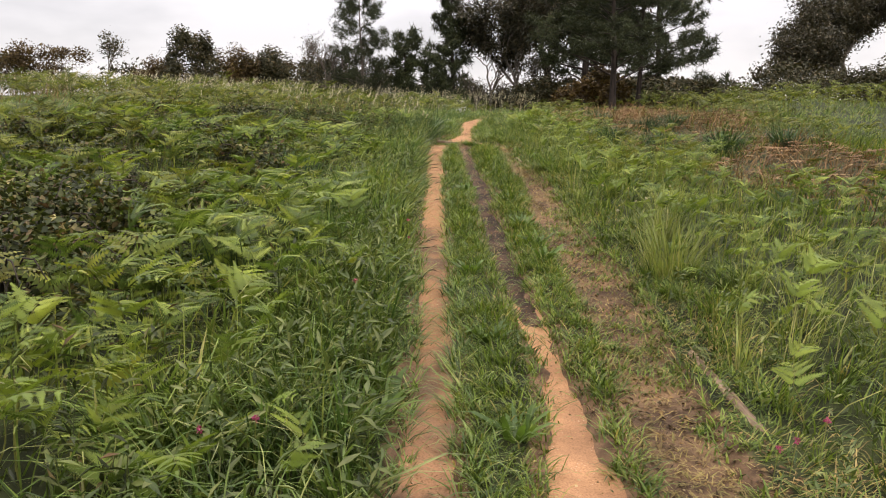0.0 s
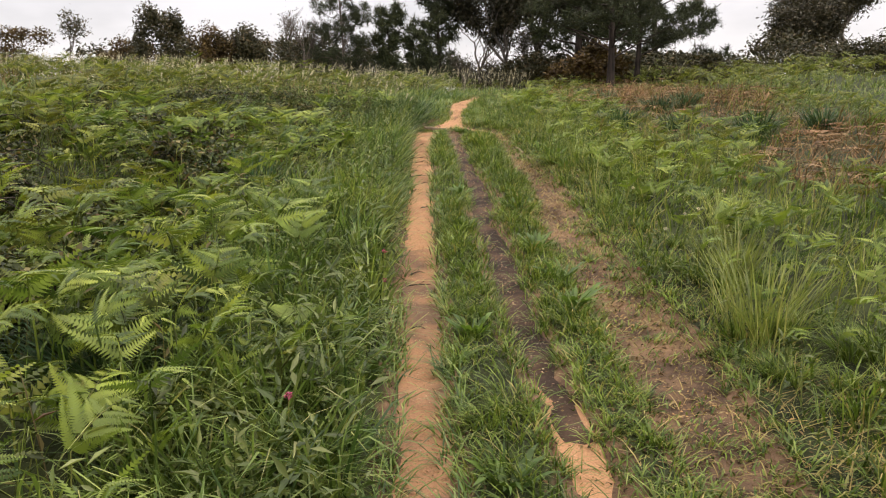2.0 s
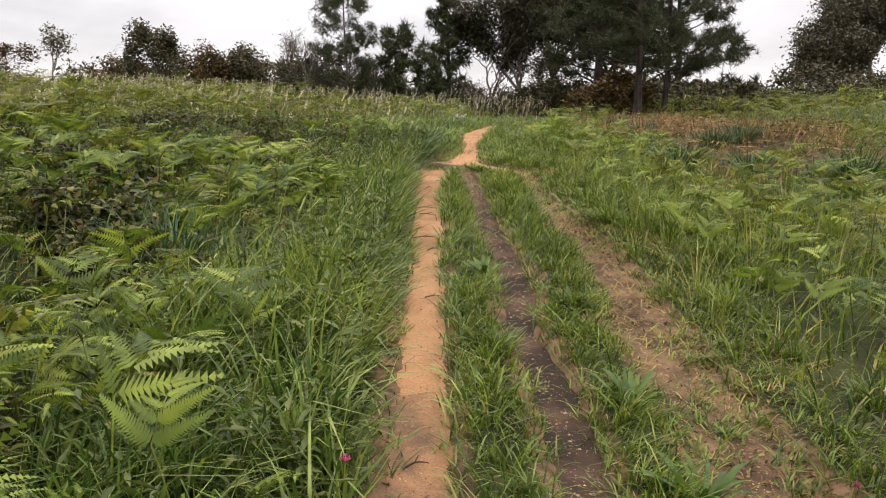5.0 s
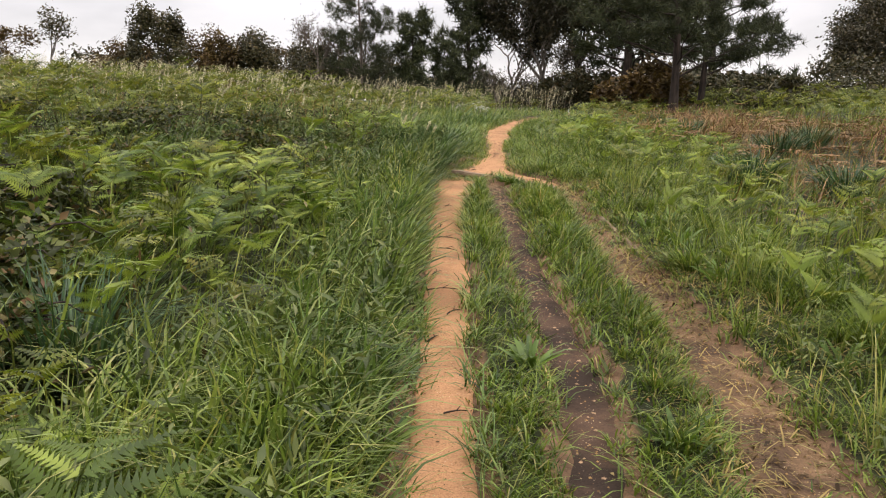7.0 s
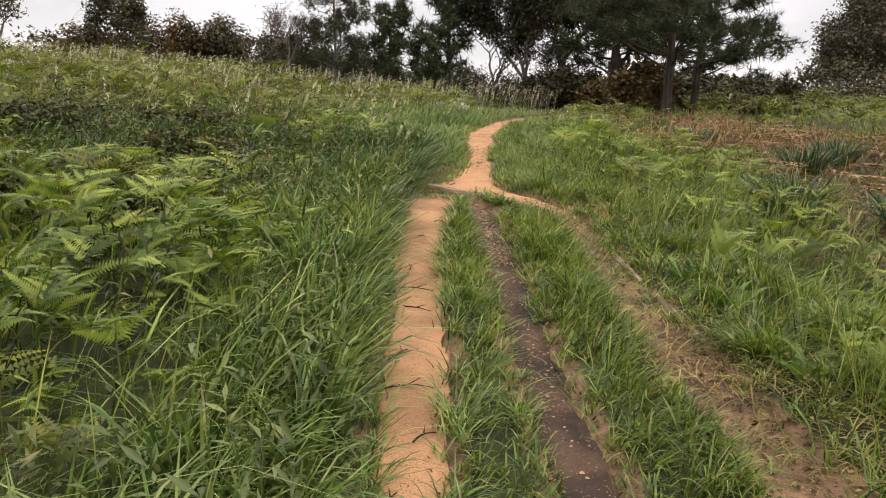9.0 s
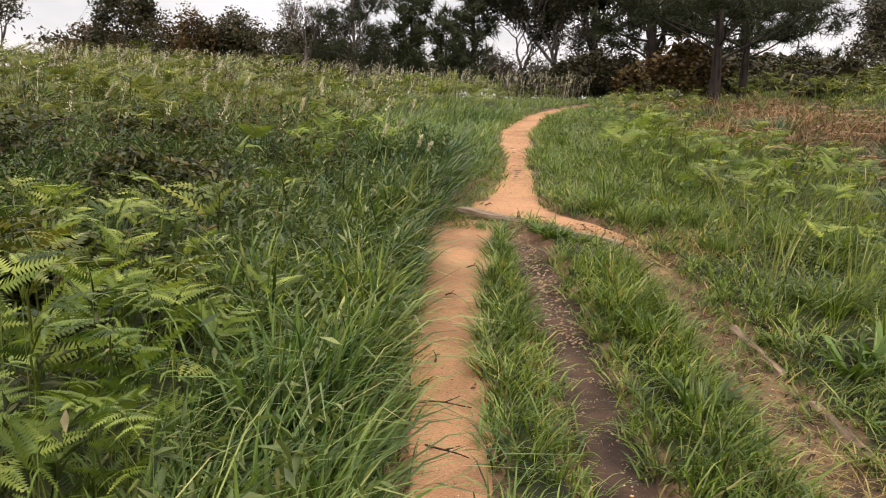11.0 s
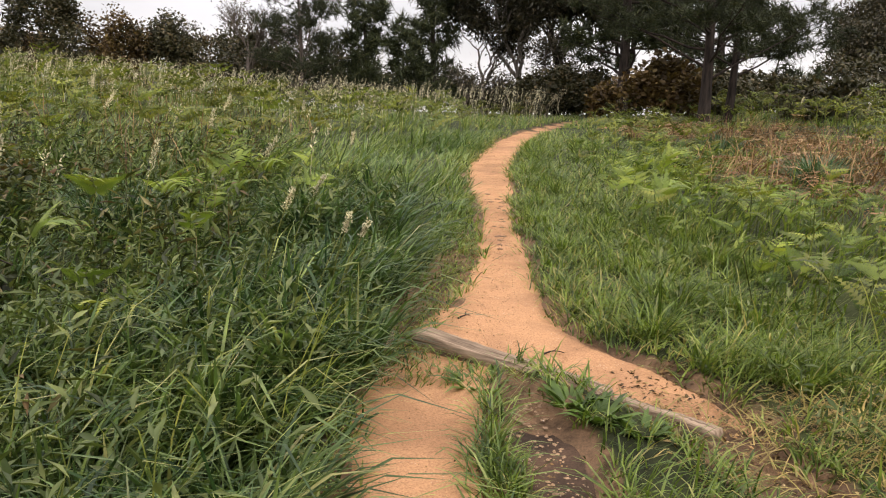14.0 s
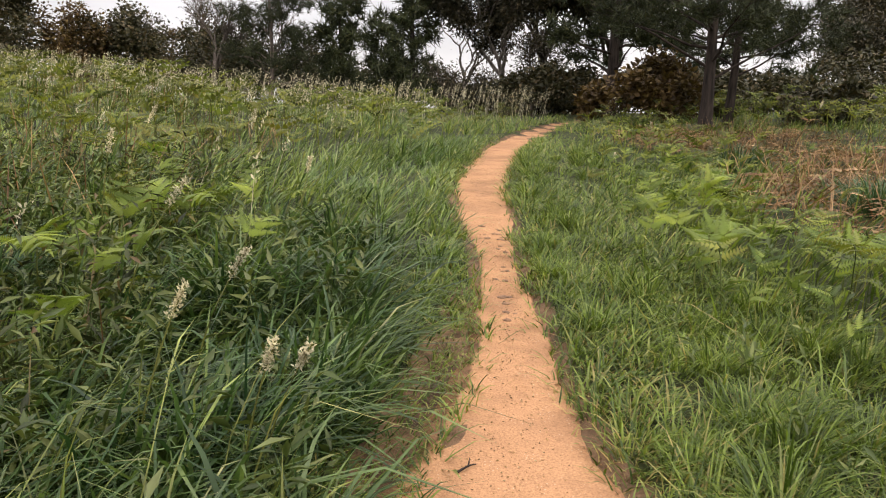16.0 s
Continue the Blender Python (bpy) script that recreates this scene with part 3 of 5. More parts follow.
grass("dry_grass", 5000, (0.3, 1.5, 13.6, 16.2), (0.03, 0.1), (0.003, 0.006), MAT_DRY, "dead yellowed grass where a track meets a footpath", lambda x, y: (off_path(x, y) < 0.3) * np.clip(0.5 + wav(x, y, 4.0, 8.0), 0.05, 1), 0.9, 0.8, 0, 3.0, -0.04)
grass("dry_grass", 4500, (-14, -1.5, 17, 34), (0.35, 0.7), (0.005, 0.01), MAT_DEAD, "brown dead stalks among bracken on a brow", lambda x, y: np.clip(0.2 + wav(x, y, 1.6, 6.0), 0, 1), 0.3, 0.3, 0, 3.0)
grass("dry_grass", 10000, (2.2, 8.5, 6, 29), (0.15, 0.5), (0.005, 0.012), MAT_DEAD, "dead brown stalks standing in flattened bracken", dead_zone, 0.5, 0.3, 0, 3.0)
grass("worn_grass", 9000, (-0.4, 0.5, 14.4, 17.2), (0.02, 0.07), (0.003, 0.006), MAT_STRIP, "sparse trampled grass on worn soil", lambda x, y: (x < np.interp(y, SAND_PATH[0], SAND_PATH[1]) - np.interp(y, SAND_PATH[0], SAND_PATH[2])) * 1.0, 0.7, 0.6, 0, 3.0, -0.22)


grass("track_grass", 20000, (0.85, 1.5, 1.5, 13.5), (0.03, 0.1), (0.004, 0.009), MAT_STRIP, "small green weeds sprouting on a dirt track", lambda x, y: np.clip(wav(x, y, 5.0, 3.0) * 2 + (x - 1.1) * 3 + 0.2, 0, 1) * np.where(y > 8.5, 0.35, 1.0), 0.5, 0.5, 0, 3.0, -0.22, 0.7)


grass("stalk_grass", 2200, (1.35, 3.6, 3.5, 15.0), (0.28, 0.55), (0.003, 0.006), MAT_STRAWGREEN, "pale upright grass stalks in a green verge", None, 0.12, 0.2, -1.0, 2.0, 0.1, 0.5)
grass("stalk_grass", 900, (-1.3, -0.3, 2.5, 15.0), (0.35, 0.65), (0.003, 0.006), MAT_STRAWGREEN, "pale arching grass stalks beside a track", None, 0.25, 0.6, -0.4, 1.2, 0.12)


def edge_turf(name, line, n, y0, y1, width, hgt, mat, label):
    """Low tufts that creep in from both edges of a trodden line."""
    ys, xs, ws = line
    k = n // 14
    cy = np.repeat(rng.uniform(y0, y1, k), 14) + rng.normal(0, 0.03, k * 14)
    side = np.repeat(np.where(rng.random(k) < 0.5, -1, 1), 14)
    away = np.repeat(rng.uniform(-0.03, width, k), 14) + rng.normal(0, 0.02, k * 14)
    x = np.interp(cy, ys, xs) + side * (np.interp(cy, ys, ws) + away)
    ok = (off_path(x, cy) > -0.06) & (rng.random(k * 14) < np.clip(0.7 + 0.6 * wav(x, cy, 4.0, 2.5), 0.1, 1))
    x, y = x[ok], cy[ok]
    m = len(x)
    p = np.stack([x, y, ground(x, y) - 0.01], 1)
    v, f = blades(p, rng.uniform(hgt[0], hgt[1], m), rng.uniform(0.004, 0.009, m), rng.uniform(0, 6.28, m), np.abs(rng.normal(0.5, 0.25, m)), np.abs(rng.normal(0.6, 0.3, m)))
    return thing(name, mesh_np(name, v, f, mat), label, "grass", "stuff")


edge_turf("turf", SAND_PATH, 17000, 14.3, 26, 0.34, (0.04, 0.12), MAT_STRIP, "low turf along both edges of a footpath")
edge_turf("turf", LEFT_TRACK, 8000, 2, 14.3, 0.07, (0.05, 0.16), MAT_GRASS, "low turf along both edges of a sandy track")
edge_turf("turf", RUT, 6000, 2, 13.9, 0.07, (0.04, 0.12), MAT_STRIP, "low turf along both edges of a rut")
edge_turf("turf", RIGHT_TRACK, 9000, 2, 14.2, 0.12, (0.03, 0.1), MAT_STRIP, "low turf along both edges of a dirt track")


def litter(name, n, box, reach, size, label):
    """Dead leaves, straw ends and bark crumbs lying on bare soil."""
    x, y = scatter(n, *box)
    d = off_path(x, y)
    ok = (d < reach[1]) & (d > reach[0]) & (rng.random(n) < np.clip(0.55 + 0.6 * wav(x, y, 6.0, 3.0), 0.05, 1))
    x, y = x[ok], y[ok]
    m = len(x)
    z = np.maximum(np.interp(y, line_y, line_z) + 0.014, ground(x, y) + 0.004)
    a, tilt = rng.uniform(0, 6.28, m), rng.normal(0, 0.35, (m, 2))
    ln = rng.uniform(size[0], size[1], m)
    wd = ln * rng.uniform(0.15, 0.6, m)
    c = np.stack([x, y, z], 1)
    u = np.stack([np.cos(a), np.sin(a), tilt[:, 0]], 1) * ln[:, None] / 2
    w = np.stack([-np.sin(a), np.cos(a), tilt[:, 1]], 1) * wd[:, None] / 2
    lift = np.array([0, 0, 1.0]) * (wd * 0.3)[:, None]
    v = np.stack([c - u, c + w + lift, c + u, c - w + lift], 1).reshape(-1, 3)
    o = (np.arange(m) * 4)[:, None]
    return thing(name, mesh_np(name, v, [np.concatenate([o + [0, 1, 2], o + [0, 2, 3]])], MAT_DEADLEAF), label, "leaf litter", "stuff")


litter("leaf_litter", 24000, (0.7, 1.6, 1.5, 14.6), (-0.3, 0.18), (0.008, 0.035), "brown dead leaves and straw on a dirt track")
litter("leaf_litter", 8000, (-0.6, 0.8, 1.5, 14.8), (-0.05, 0.12), (0.006, 0.028), "brown dead leaves along track edges")
litter("leaf_litter", 700, (-0.35, 0.75, 1.5, 14.8), (-0.3, -0.03), (0.005, 0.022), "scattered dark leaf crumbs on sandy tracks")
litter("leaf_litter", 6000, (-0.6, 4.5, 14.0, 26.0), (-0.03, 0.2), (0.008, 0.03), "brown dead leaves along footpath edges")
litter("leaf_litter", 500, (-0.2, 2.0, 14.0, 22.0), (-0.4, -0.03), (0.005, 0.022), "scattered leaf crumbs on a sandy footpath")


def weeds(name, n, box, hgt, size, mat, label, keep):
    """Leafy stems: narrow leaves up a thin leaning stalk."""
    x, y = scatter(n, *box)
    ok = (off_path(x, y) > 0.06) & (rng.random(n) < keep(x, y))
    x, y = x[ok], y[ok]
    m, per = len(x), 12
    h = rng.uniform(hgt[0], hgt[1], m)
    yaw = rng.uniform(0, 6.28, m)
    p = np.stack([x, y, ground(x, y)], 1)
    lean = rng.uniform(0.05, 0.45, m)
    sv, sf = blades(p, h, np.full(m, 0.005), yaw, lean, np.full(m, 0.1))
    q = np.repeat(p, per, 0)
    hh, ll, yy = np.repeat(h, per), np.repeat(lean, per), np.repeat(yaw, per)
    t = np.tile(np.linspace(0.3, 1.0, per), m)
    q[:, 0] += np.cos(yy) * (ll * t + 0.1 * t * t) * hh
    q[:, 1] += np.sin(yy) * (ll * t + 0.1 * t * t) * hh
    q[:, 2] += hh * t * 0.95
    lv, lf = leaves(q, rng.uniform(size[0], size[1], m * per), 0.24, -0.3, 0.8)
    v, f = merge([(sv, sf), (lv, lf)])
    return thing(name, mesh_np(name, v, f, mat), label, "weed", "stuff")


weeds("weed", 1500, (-1.9, -0.25, 1.5, 17.5), (0.2, 0.42), (0.05, 0.1), MAT_WEED, "grey-green leafy weeds in long grass", verge)
weeds("weed", 1000, (1.0, 3.8, 2, 21), (0.1, 0.26), (0.04, 0.07), MAT_WEED, "leafy weeds in verge grass", verge)
weeds("weed", 2600, (-7, -1.0, 2, 20), (0.3, 0.55), (0.05, 0.09), MAT_BRAMBLE, "dark leafy undergrowth among bracken", lambda x, y: 0.9 + 0 * x)
weeds("weed", 1100, (-4.5, -1.2, 12.5, 19), (0.22, 0.42), (0.05, 0.09), MAT_WEED, "grey-green leafy weeds on a bank", lambda x, y: 0.9 + 0 * x)
weeds("weed", 700, (1.8, 8, 3, 22), (0.2, 0.4), (0.05, 0.09), MAT_WEED, "leafy undergrowth among low bracken", lambda x, y: 1 - dead_zone(x, y))


# ---- bracken ----
def pinna(length, n, full=True):
    """One side frond: a drooping midrib with a toothed row of tapering leaflets on either side."""
    s = np.linspace(0.03, 1.0, n + 1)
    base = np.stack([s * 0, s * length, 0.05 * length * s - 0.26 * length * s * s], 1)
    mid = (base[:-1] + base[1:]) / 2
    sm = (s[:-1] + s[1:]) / 2
    w = length * 0.17 * np.minimum(1.0, 0.75 + 1.6 * sm) * (1 - sm) ** 0.75 + length * 0.02
    i = np.arange(n)
    vs, fs = [base], []
    k = n + 1
    for sg in (-1, 1):
        tip = mid + np.stack([sg * w, 0.42 * w, -0.2 * w + 0.04 * w * np.sin(i * 2.3)], 1)
        if full:
            out = base[:-1] + (tip - base[:-1]) * 0.55 + np.stack([w * 0, -0.1 * w, 0.05 * w], 1)
            vs += [tip, out]
            q = np.stack([i, k + n + i, k + i, i + 1], 1)
            k += 2 * n
        else:
            vs.append(tip)
            q = np.stack([i, k + i, i + 1], 1)
            k += n
        fs.append(q if sg > 0 else q[:, ::-1])
    return np.concatenate(vs), [np.concatenate(fs)]


def blade_axis(h, length):
    """The leaf's axis: rising from the stalk's top and arching over to a drooping tip."""
    s = np.linspace(0, 1, 12)
    return s, np.stack([0.02 * np.sin(s * 4), length * (0.25 * s + 0.62 * s * s), h + length * (0.92 * s - 0.66 * s * s)], 1)


def pinna_places(h, length, pairs):
    """Where the side fronds of one leaf sit: (matrix, length) from the lowest pair to the tip."""
    s, ax = blade_axis(h, length)
    out = []
    for k in range(pairs + 1):
        f = 0.02 + 0.9 * (k / pairs) ** 0.85
        p = np.array([np.interp(f, s, ax[:, i]) for i in range(3)])
        q = np.array([np.interp(min(1, f + 0.06), s, ax[:, i]) for i in range(3)])
        tan = (q - p) / np.linalg.norm(q - p)
        ln = length * (0.62 * (1 - f) ** 0.9 + 0.05)
        for side in ((-1, 1) if k < pairs else (0,)):
            d = np.array([side, 0, 0]) + tan * (0.45 + 0.3 * rng.random() if side else 1.0) + np.array([0, 0, rng.normal(0.08, 0.16)])
            d /= np.linalg.norm(d)
            nrm = np.cross(d, tan if side >= 0 else -tan) if side else np.cross(np.array([1.0, 0, 0]), d)
            nrm = nrm * np.sign(nrm[2] + 1e-6) + rng.normal(0, 0.18, 3)
            xx = np.cross(d, nrm)
            xx /= np.linalg.norm(xx)
            out.append((np.stack([xx, d, np.cross(xx, d)], 1), p, ln * rng.uniform(0.8, 1.12) if side else ln * 1.6))
    return out


PINNAE = [mesh_np("frond", *pinna(1.0, n), MAT_FERN) for n in (21, 17, 12)]


def bracken_plant(h, length):
    """One plant: an upright stalk, its arching leaf of paired side fronds."""
    e = tagged(new("bracken_fern"), "bright green bracken fern with spreading fronds", "fern", "ferns beside the track")
    t = np.linspace(0, 1, 6)
    _, ax = blade_axis(h, length)
    line = np.concatenate([np.stack([0.02 * np.sin(t[:-1] * 3), -0.03 * (1 - t[:-1]), h * t[:-1]], 1), ax[::3]])
    part("stalk", mesh_np("stalk", *tube(line, np.linspace(0.005, 0.0012, len(line)), 5), MAT_STALK), e)
    for turn, p, ln in pinna_places(h, length, 6):
        ob = part("frond", PINNAE[0 if ln > 0.13 else 1 if ln > 0.08 else 2], e)
        ob.matrix_basis = Matrix.LocRotScale(Vector(p), Matrix(turn.tolist()).to_quaternion(), (ln, ln, ln))
    return e


def fern_ok(x, y):
    return (np.hypot((x + 2.7) / 0.8, (y - 4.9) / 1.1) > 1) & (off_path(x, y) > 0.3 + np.clip((y - 11.5) * 0.3, 0, np.where(x > 0, 0.4, 0.75))) & (rng.random(len(x)) > np.where(y > 12, np.where(x > 0, 0.6, 0.9), np.where(x > 0, 0.5, 0.75)) * verge(x, y)) & (dead_zone(x, y) < 0.5) & (np.hypot((x - 5.4) / 2.2, (y - 26.2) / 3.0) > 1)


fx, fy = scatter(3000, -3.4, 4.0, 2.2, 19.0)
ok = fern_ok(fx, fy) & (np.abs(fx - 0.4) < 1.0 + 0.62 * (fy * 0.5 + 3))
fx, fy = fx[ok], fy[ok]
order = np.argsort(np.abs(fx - 0.4) + rng.uniform(0, 1.8, len(fx)))[:290]
protos = [bracken_plant(h, ln) for h, ln in ((0.26, 0.3), (0.34, 0.34), (0.4, 0.3), (0.3, 0.25), (0.36, 0.37), (0.22, 0.28))]
for j, i in enumerate(order):
    x, y = fx[i], fy[i]
    m = pose(x, y, float(ground(x, y)) - 0.01, rng.uniform(-14, 14), rng.uniform(-14, 14), rng.normal(-80, 70))
    if j < len(protos):
        protos[j].matrix_basis = m @ Matrix.Scale(0.75, 4)
    else:
        copy_thing(protos[j % len(protos)], m).scale = [rng.uniform(0.62, 1.0) * (0.85 if x > 1 else 1.0)] * 3


def fern_mass(name, n, box, pairs, leaflets, size, mat, label, keep, flat=False, category="fern"):
    """Many bracken plants joined: turned and scaled copies of a few leaves on leaning stalks."""
    x, y = scatter(n, *box)
    ok = keep(x, y)
    x, y = x[ok], y[ok]
    kinds = rng.integers(0, 6, len(x))
    pieces = []
    for kind in range(6):
        h, ln = 0.24 + 0.05 * kind, 0.38 - 0.02 * kind
        bits = []
        for turn, p, l in pinna_places(h, ln, pairs):
            v, f = pinna(l, max(4, int(leaflets * (0.5 + 2 * l))), False)
            bits.append((v @ turn.T + p, f))
        _, ax = blade_axis(h, ln)
        bits.append(tube(np.concatenate([[[0, 0, 0]], ax[::5]]), [0.005, 0.004, 0.003, 0.001], 3))
        fv, ff = merge(bits)
        px, py = x[kinds == kind], y[kinds == kind]
        m = len(px)
        if not m:
            continue
        sc = rng.uniform(size[0], size[1], m) * np.where(px > 1, 0.8 + 0.22 * np.clip((px - 4) / 3, 0, 1) * (py > 18), 1.0 + 0.2 * np.clip(-(px + 2) / 3, 0, 1)) * (1 + 0.22 * wav(px, py, 1.9, 8.0))
        yaw = rng.normal(-1.4, 1.3, m)
        tip = rng.normal(0, 0.16, m) if not flat else rng.uniform(0.7, 1.5, m)
        c, s, ct, st = np.cos(yaw), np.sin(yaw), np.cos(tip), np.sin(tip)
        lx, ly, lz = (fv[None, :, k] * sc[:, None] for k in range(3))
        ry, rz = ly * ct[:, None] + lz * st[:, None], lz * ct[:, None] - ly * st[:, None]
        if flat:
            rz = 0.06 + 0.6 * np.abs(rz)
        v = np.stack([px[:, None] + lx * c[:, None] - ry * s[:, None], py[:, None] + lx * s[:, None] + ry * c[:, None], ground(px, py)[:, None] - 0.01 + rz], 2).reshape(-1, 3)
        o = (np.arange(m) * len(fv))[:, None, None]
        pieces.append((v, [(np.asarray(f)[None] + o).reshape(-1, np.asarray(f).shape[1]) for f in ff]))
    v, faces = merge(pieces)
    return thing(name, mesh_np(name, v, faces, mat), label, category, "stuff")


fern_mass("bracken", 3400, (-8, 8, 2.5, 22), 5, 9, (0.65, 1.1), MAT_FERNFAR, "dense green bracken over a hillside", lambda x, y: fern_ok(x, y) & (wav(x, y, 1.8, 3.0) > -0.35) & (rng.random(len(x)) < np.clip((np.abs(x - 0.4) - 1.0) / 1.5, 0.1, 1)))
fern_mass("bracken", 1800, (-5.5, -0.7, 2.5, 13), 6, 16, (0.6, 1.05), MAT_FERNMID, "fresh green bracken crowding a bank", lambda x, y: fern_ok(x, y) & (wav(x, y, 2.2, 9.0) > -0.2))
fern_mass("bracken", 1100, (1.6, 5.2, 4, 22), 6, 12, (0.55, 0.9), MAT_FERNMID, "fresh green low bracken beyond a verge", fern_ok)
fern_mass("bracken", 2100, (-16, 16, 21.5, 34), 4, 5, (0.8, 1.3), MAT_FERNFAR, "green and yellowing bracken towards a hilltop", fern_ok)
fern_mass("dead_bracken", 2200, (2.0, 9, 6, 28), 4, 5, (0.9, 1.5), MAT_DEAD, "flattened rust-brown dead bracken", lambda x, y: dead_zone(x, y) > 0.4, True, "dead fern")


# ---- brambles and broad-leaved undergrowth ----
def mound(name, x, y, r, h, n, size, mat, label, category="shrub", stems=14, kind="", fill=0.45):
    """A low bush: arching stems under an uneven skin of leaves."""
    e = tagged(new(name), label, category, "", kind)
    z0 = float(ground(x, y))
    e.matrix_basis = pose(x, y, z0)
    st = []
    for _ in range(stems):
        a, q = rng.uniform(0, 6.28), rng.uniform(0.4, 0.85)
        t = np.linspace(0, 1, 6)
        st.append(tube(np.stack([np.cos(a) * r * q * t, np.sin(a) * r * q * t, h * q * np.sin(t * 2.2)], 1), 0.003 + 0.006 * (1 - t), 4))
    for v, f in st:
        part("stem", mesh_np("stem", v, f, MAT_BARK), e)
    u = rng.normal(size=(n, 3))
    u /= np.linalg.norm(u, axis=1)[:, None]
    u[:, 2] = np.abs(u[:, 2])
    lobes = 22
    ca = rng.uniform(0, 6.28, lobes)
    cr, cz = np.sqrt(rng.random(lobes)) * 0.85, rng.uniform(0.1, 0.75, lobes)
    cr *= 1.1 - 0.7 * cz
    pick = rng.integers(0, lobes, n)
    size_l = rng.uniform(0.14, 0.34, lobes)
    c = np.stack([np.cos(ca) * cr, np.sin(ca) * cr, cz], 1)[pick]
    u[:, 2] *= np.where(rng.random(n) < 0.3, -1, 1)
    p = (c + u * (size_l[pick] * rng.uniform(0.1, 1.0, n) ** fill)[:, None]) * [r, r, h]
    p[:, 2] = np.abs(p[:, 2])
    v, f = leaves(p, rng.uniform(size * 0.6, size * 1.3, n), 0.6)
    part("foliage", mesh_np("foliage", v, f, mat), e)
    return e


for x, y, r, h in ((-2.4, 4.2, 0.8, 0.85), (-2.7, 5.3, 0.9, 0.95), (-3.5, 5.0, 1.0, 1.0), (-2.0, 5.6, 0.5, 0.6), (-3.2, 6.6, 0.9, 0.85), (-2.3, 7.3, 0.6, 0.6), (-2.6, 10.8, 0.6, 0.6), (-2.2, 14.6, 0.6, 0.5), (-4.2, 9.0, 0.9, 0.7), (-2.9, 12.6, 0.7, 0.65), (-4.6, 13.5, 0.8, 0.6), (-1.9, 8.9, 0.45, 0.55), (-3.6, 8.0, 0.7, 0.75), (-3.5, 11.2, 0.7, 0.8), (-2.0, 12.4, 0.45, 0.55), (-5.2, 11.0, 0.9, 0.85), (-3.7, 15.2, 0.8, 0.7), (-6.0, 16.0, 1.0, 0.8), (-2.3, 9.6, 0.6, 0.7), (-1.6, 6.6, 0.4, 0.5), (-2.9, 16.4, 0.7, 0.6)):
    tagged(mound("bramble_bush", x, y, r * 1.15, h * 0.82, 4000, 0.055, MAT_BRAMBLE, "dark green bramble thicket with arching stems", "bramble"), group="brambles on the bank")


# ---- trees ----
def limb_points(p, d, length, n=6, sag=0.0, wob=0.06):
    t = np.linspace(0, 1, n)[:, None]
    pts = np.asarray(p) + np.asarray(d) * length * t
    pts[:, 2] += sag * length * t[:, 0] ** 2
    pts[1:] += rng.normal(0, wob * length * 0.25, (n - 1, 3))
    return pts


def needle_tufts(p, size, per=8, thin=0.09):
    """Bottle-brush tufts of needles at the places p."""
    n = len(p) * per
    a = rng.normal(size=(n, 3))
    a[:, 2] += 0.5
    a /= np.linalg.norm(a, axis=1)[:, None]
    b = np.cross(a, rng.normal(size=(n, 3)))
    b /= np.linalg.norm(b, axis=1)[:, None]
    q = np.repeat(p, per, 0)
    s = np.repeat(size, per)[:, None] * rng.uniform(0.7, 1.2, (n, 1))
    v = np.stack([q - b * s * thin, q + b * s * thin, q + a * s], 1).reshape(-1, 3)
    return v, [np.arange(n * 3).reshape(-1, 3)]


def pine(x, y, h, spread, trunk_r, first, limbs, tufts, label, lean=0.02, tuft=0.22, bark=None, taper=0.75, fine=False):
    e = tagged(new("pine_tree"), label, "tree", "trees on the hilltop")
    e.matrix_basis = pose(x, y, float(ground(x, y)) - 0.05)
    t = np.linspace(0, 1, 12)
    tr = np.stack([lean * h * t + 0.05 * np.sin(t * 7), 0.04 * np.sin(t * 5), h * t], 1)
    part("trunk", mesh_np("trunk", *tube(tr, trunk_r * (1.25 - 0.3 * np.minimum(t * 8, 1) - 0.85 * t * 0.98), 9), bark or MAT_BARK), e)
    pos = []
    for k in range(limbs):
        f = first + (1 - first) * (k + rng.uniform(0, 1)) / limbs
        a = k * 2.4 + rng.normal(0, 0.4)
        base = np.array([np.interp(f, t, tr[:, i]) for i in range(3)])
        ln = spread * (1 - taper * (f - first) / (1 - first)) * rng.uniform(0.6, 1.1)
        d = np.array([np.cos(a), np.sin(a), rng.uniform(0.05, 0.55)])
        pts = limb_points(base, d, ln, 6, rng.uniform(-0.1, 0.15))
        br = [tube(pts, trunk_r * 0.3 * (1 - 0.6 * f) * np.linspace(1, 0.15, 6), 5)]
        for _ in range(5):
            q = rng.uniform(0.3, 1.0)
            s0 = np.array([np.interp(q, np.linspace(0, 1, 6), pts[:, i]) for i in range(3)])
            a2 = a + rng.normal(0, 0.9)
            l2 = ln * rng.uniform(0.18, 0.42)
            tw = limb_points(s0, np.array([np.cos(a2), np.sin(a2), rng.uniform(0.0, 0.7)]), l2, 4)
            br.append(tube(tw, trunk_r * 0.08 * np.linspace(1, 0.3, 4), 3))
            m = max(2, int(tufts / limbs / 5))
            w = rng.uniform(0.25, 1.05, m)
            pos.append(np.stack([np.interp(w, np.linspace(0, 1, 4), tw[:, i]) for i in range(3)], 1) + rng.normal(0, 0.09, (m, 3)))
        part("limb", mesh_np("limb", *merge(br), bark or MAT_BARK), e)
    pos = np.concatenate(pos)
    v, f = needle_tufts(pos, rng.uniform(tuft * 0.7, tuft * 1.3, len(pos)), 15 if fine else 9, 0.04 if fine else 0.06)
    part("crown", mesh_np("crown", v, f, MAT_NEEDLE), e)
    return e


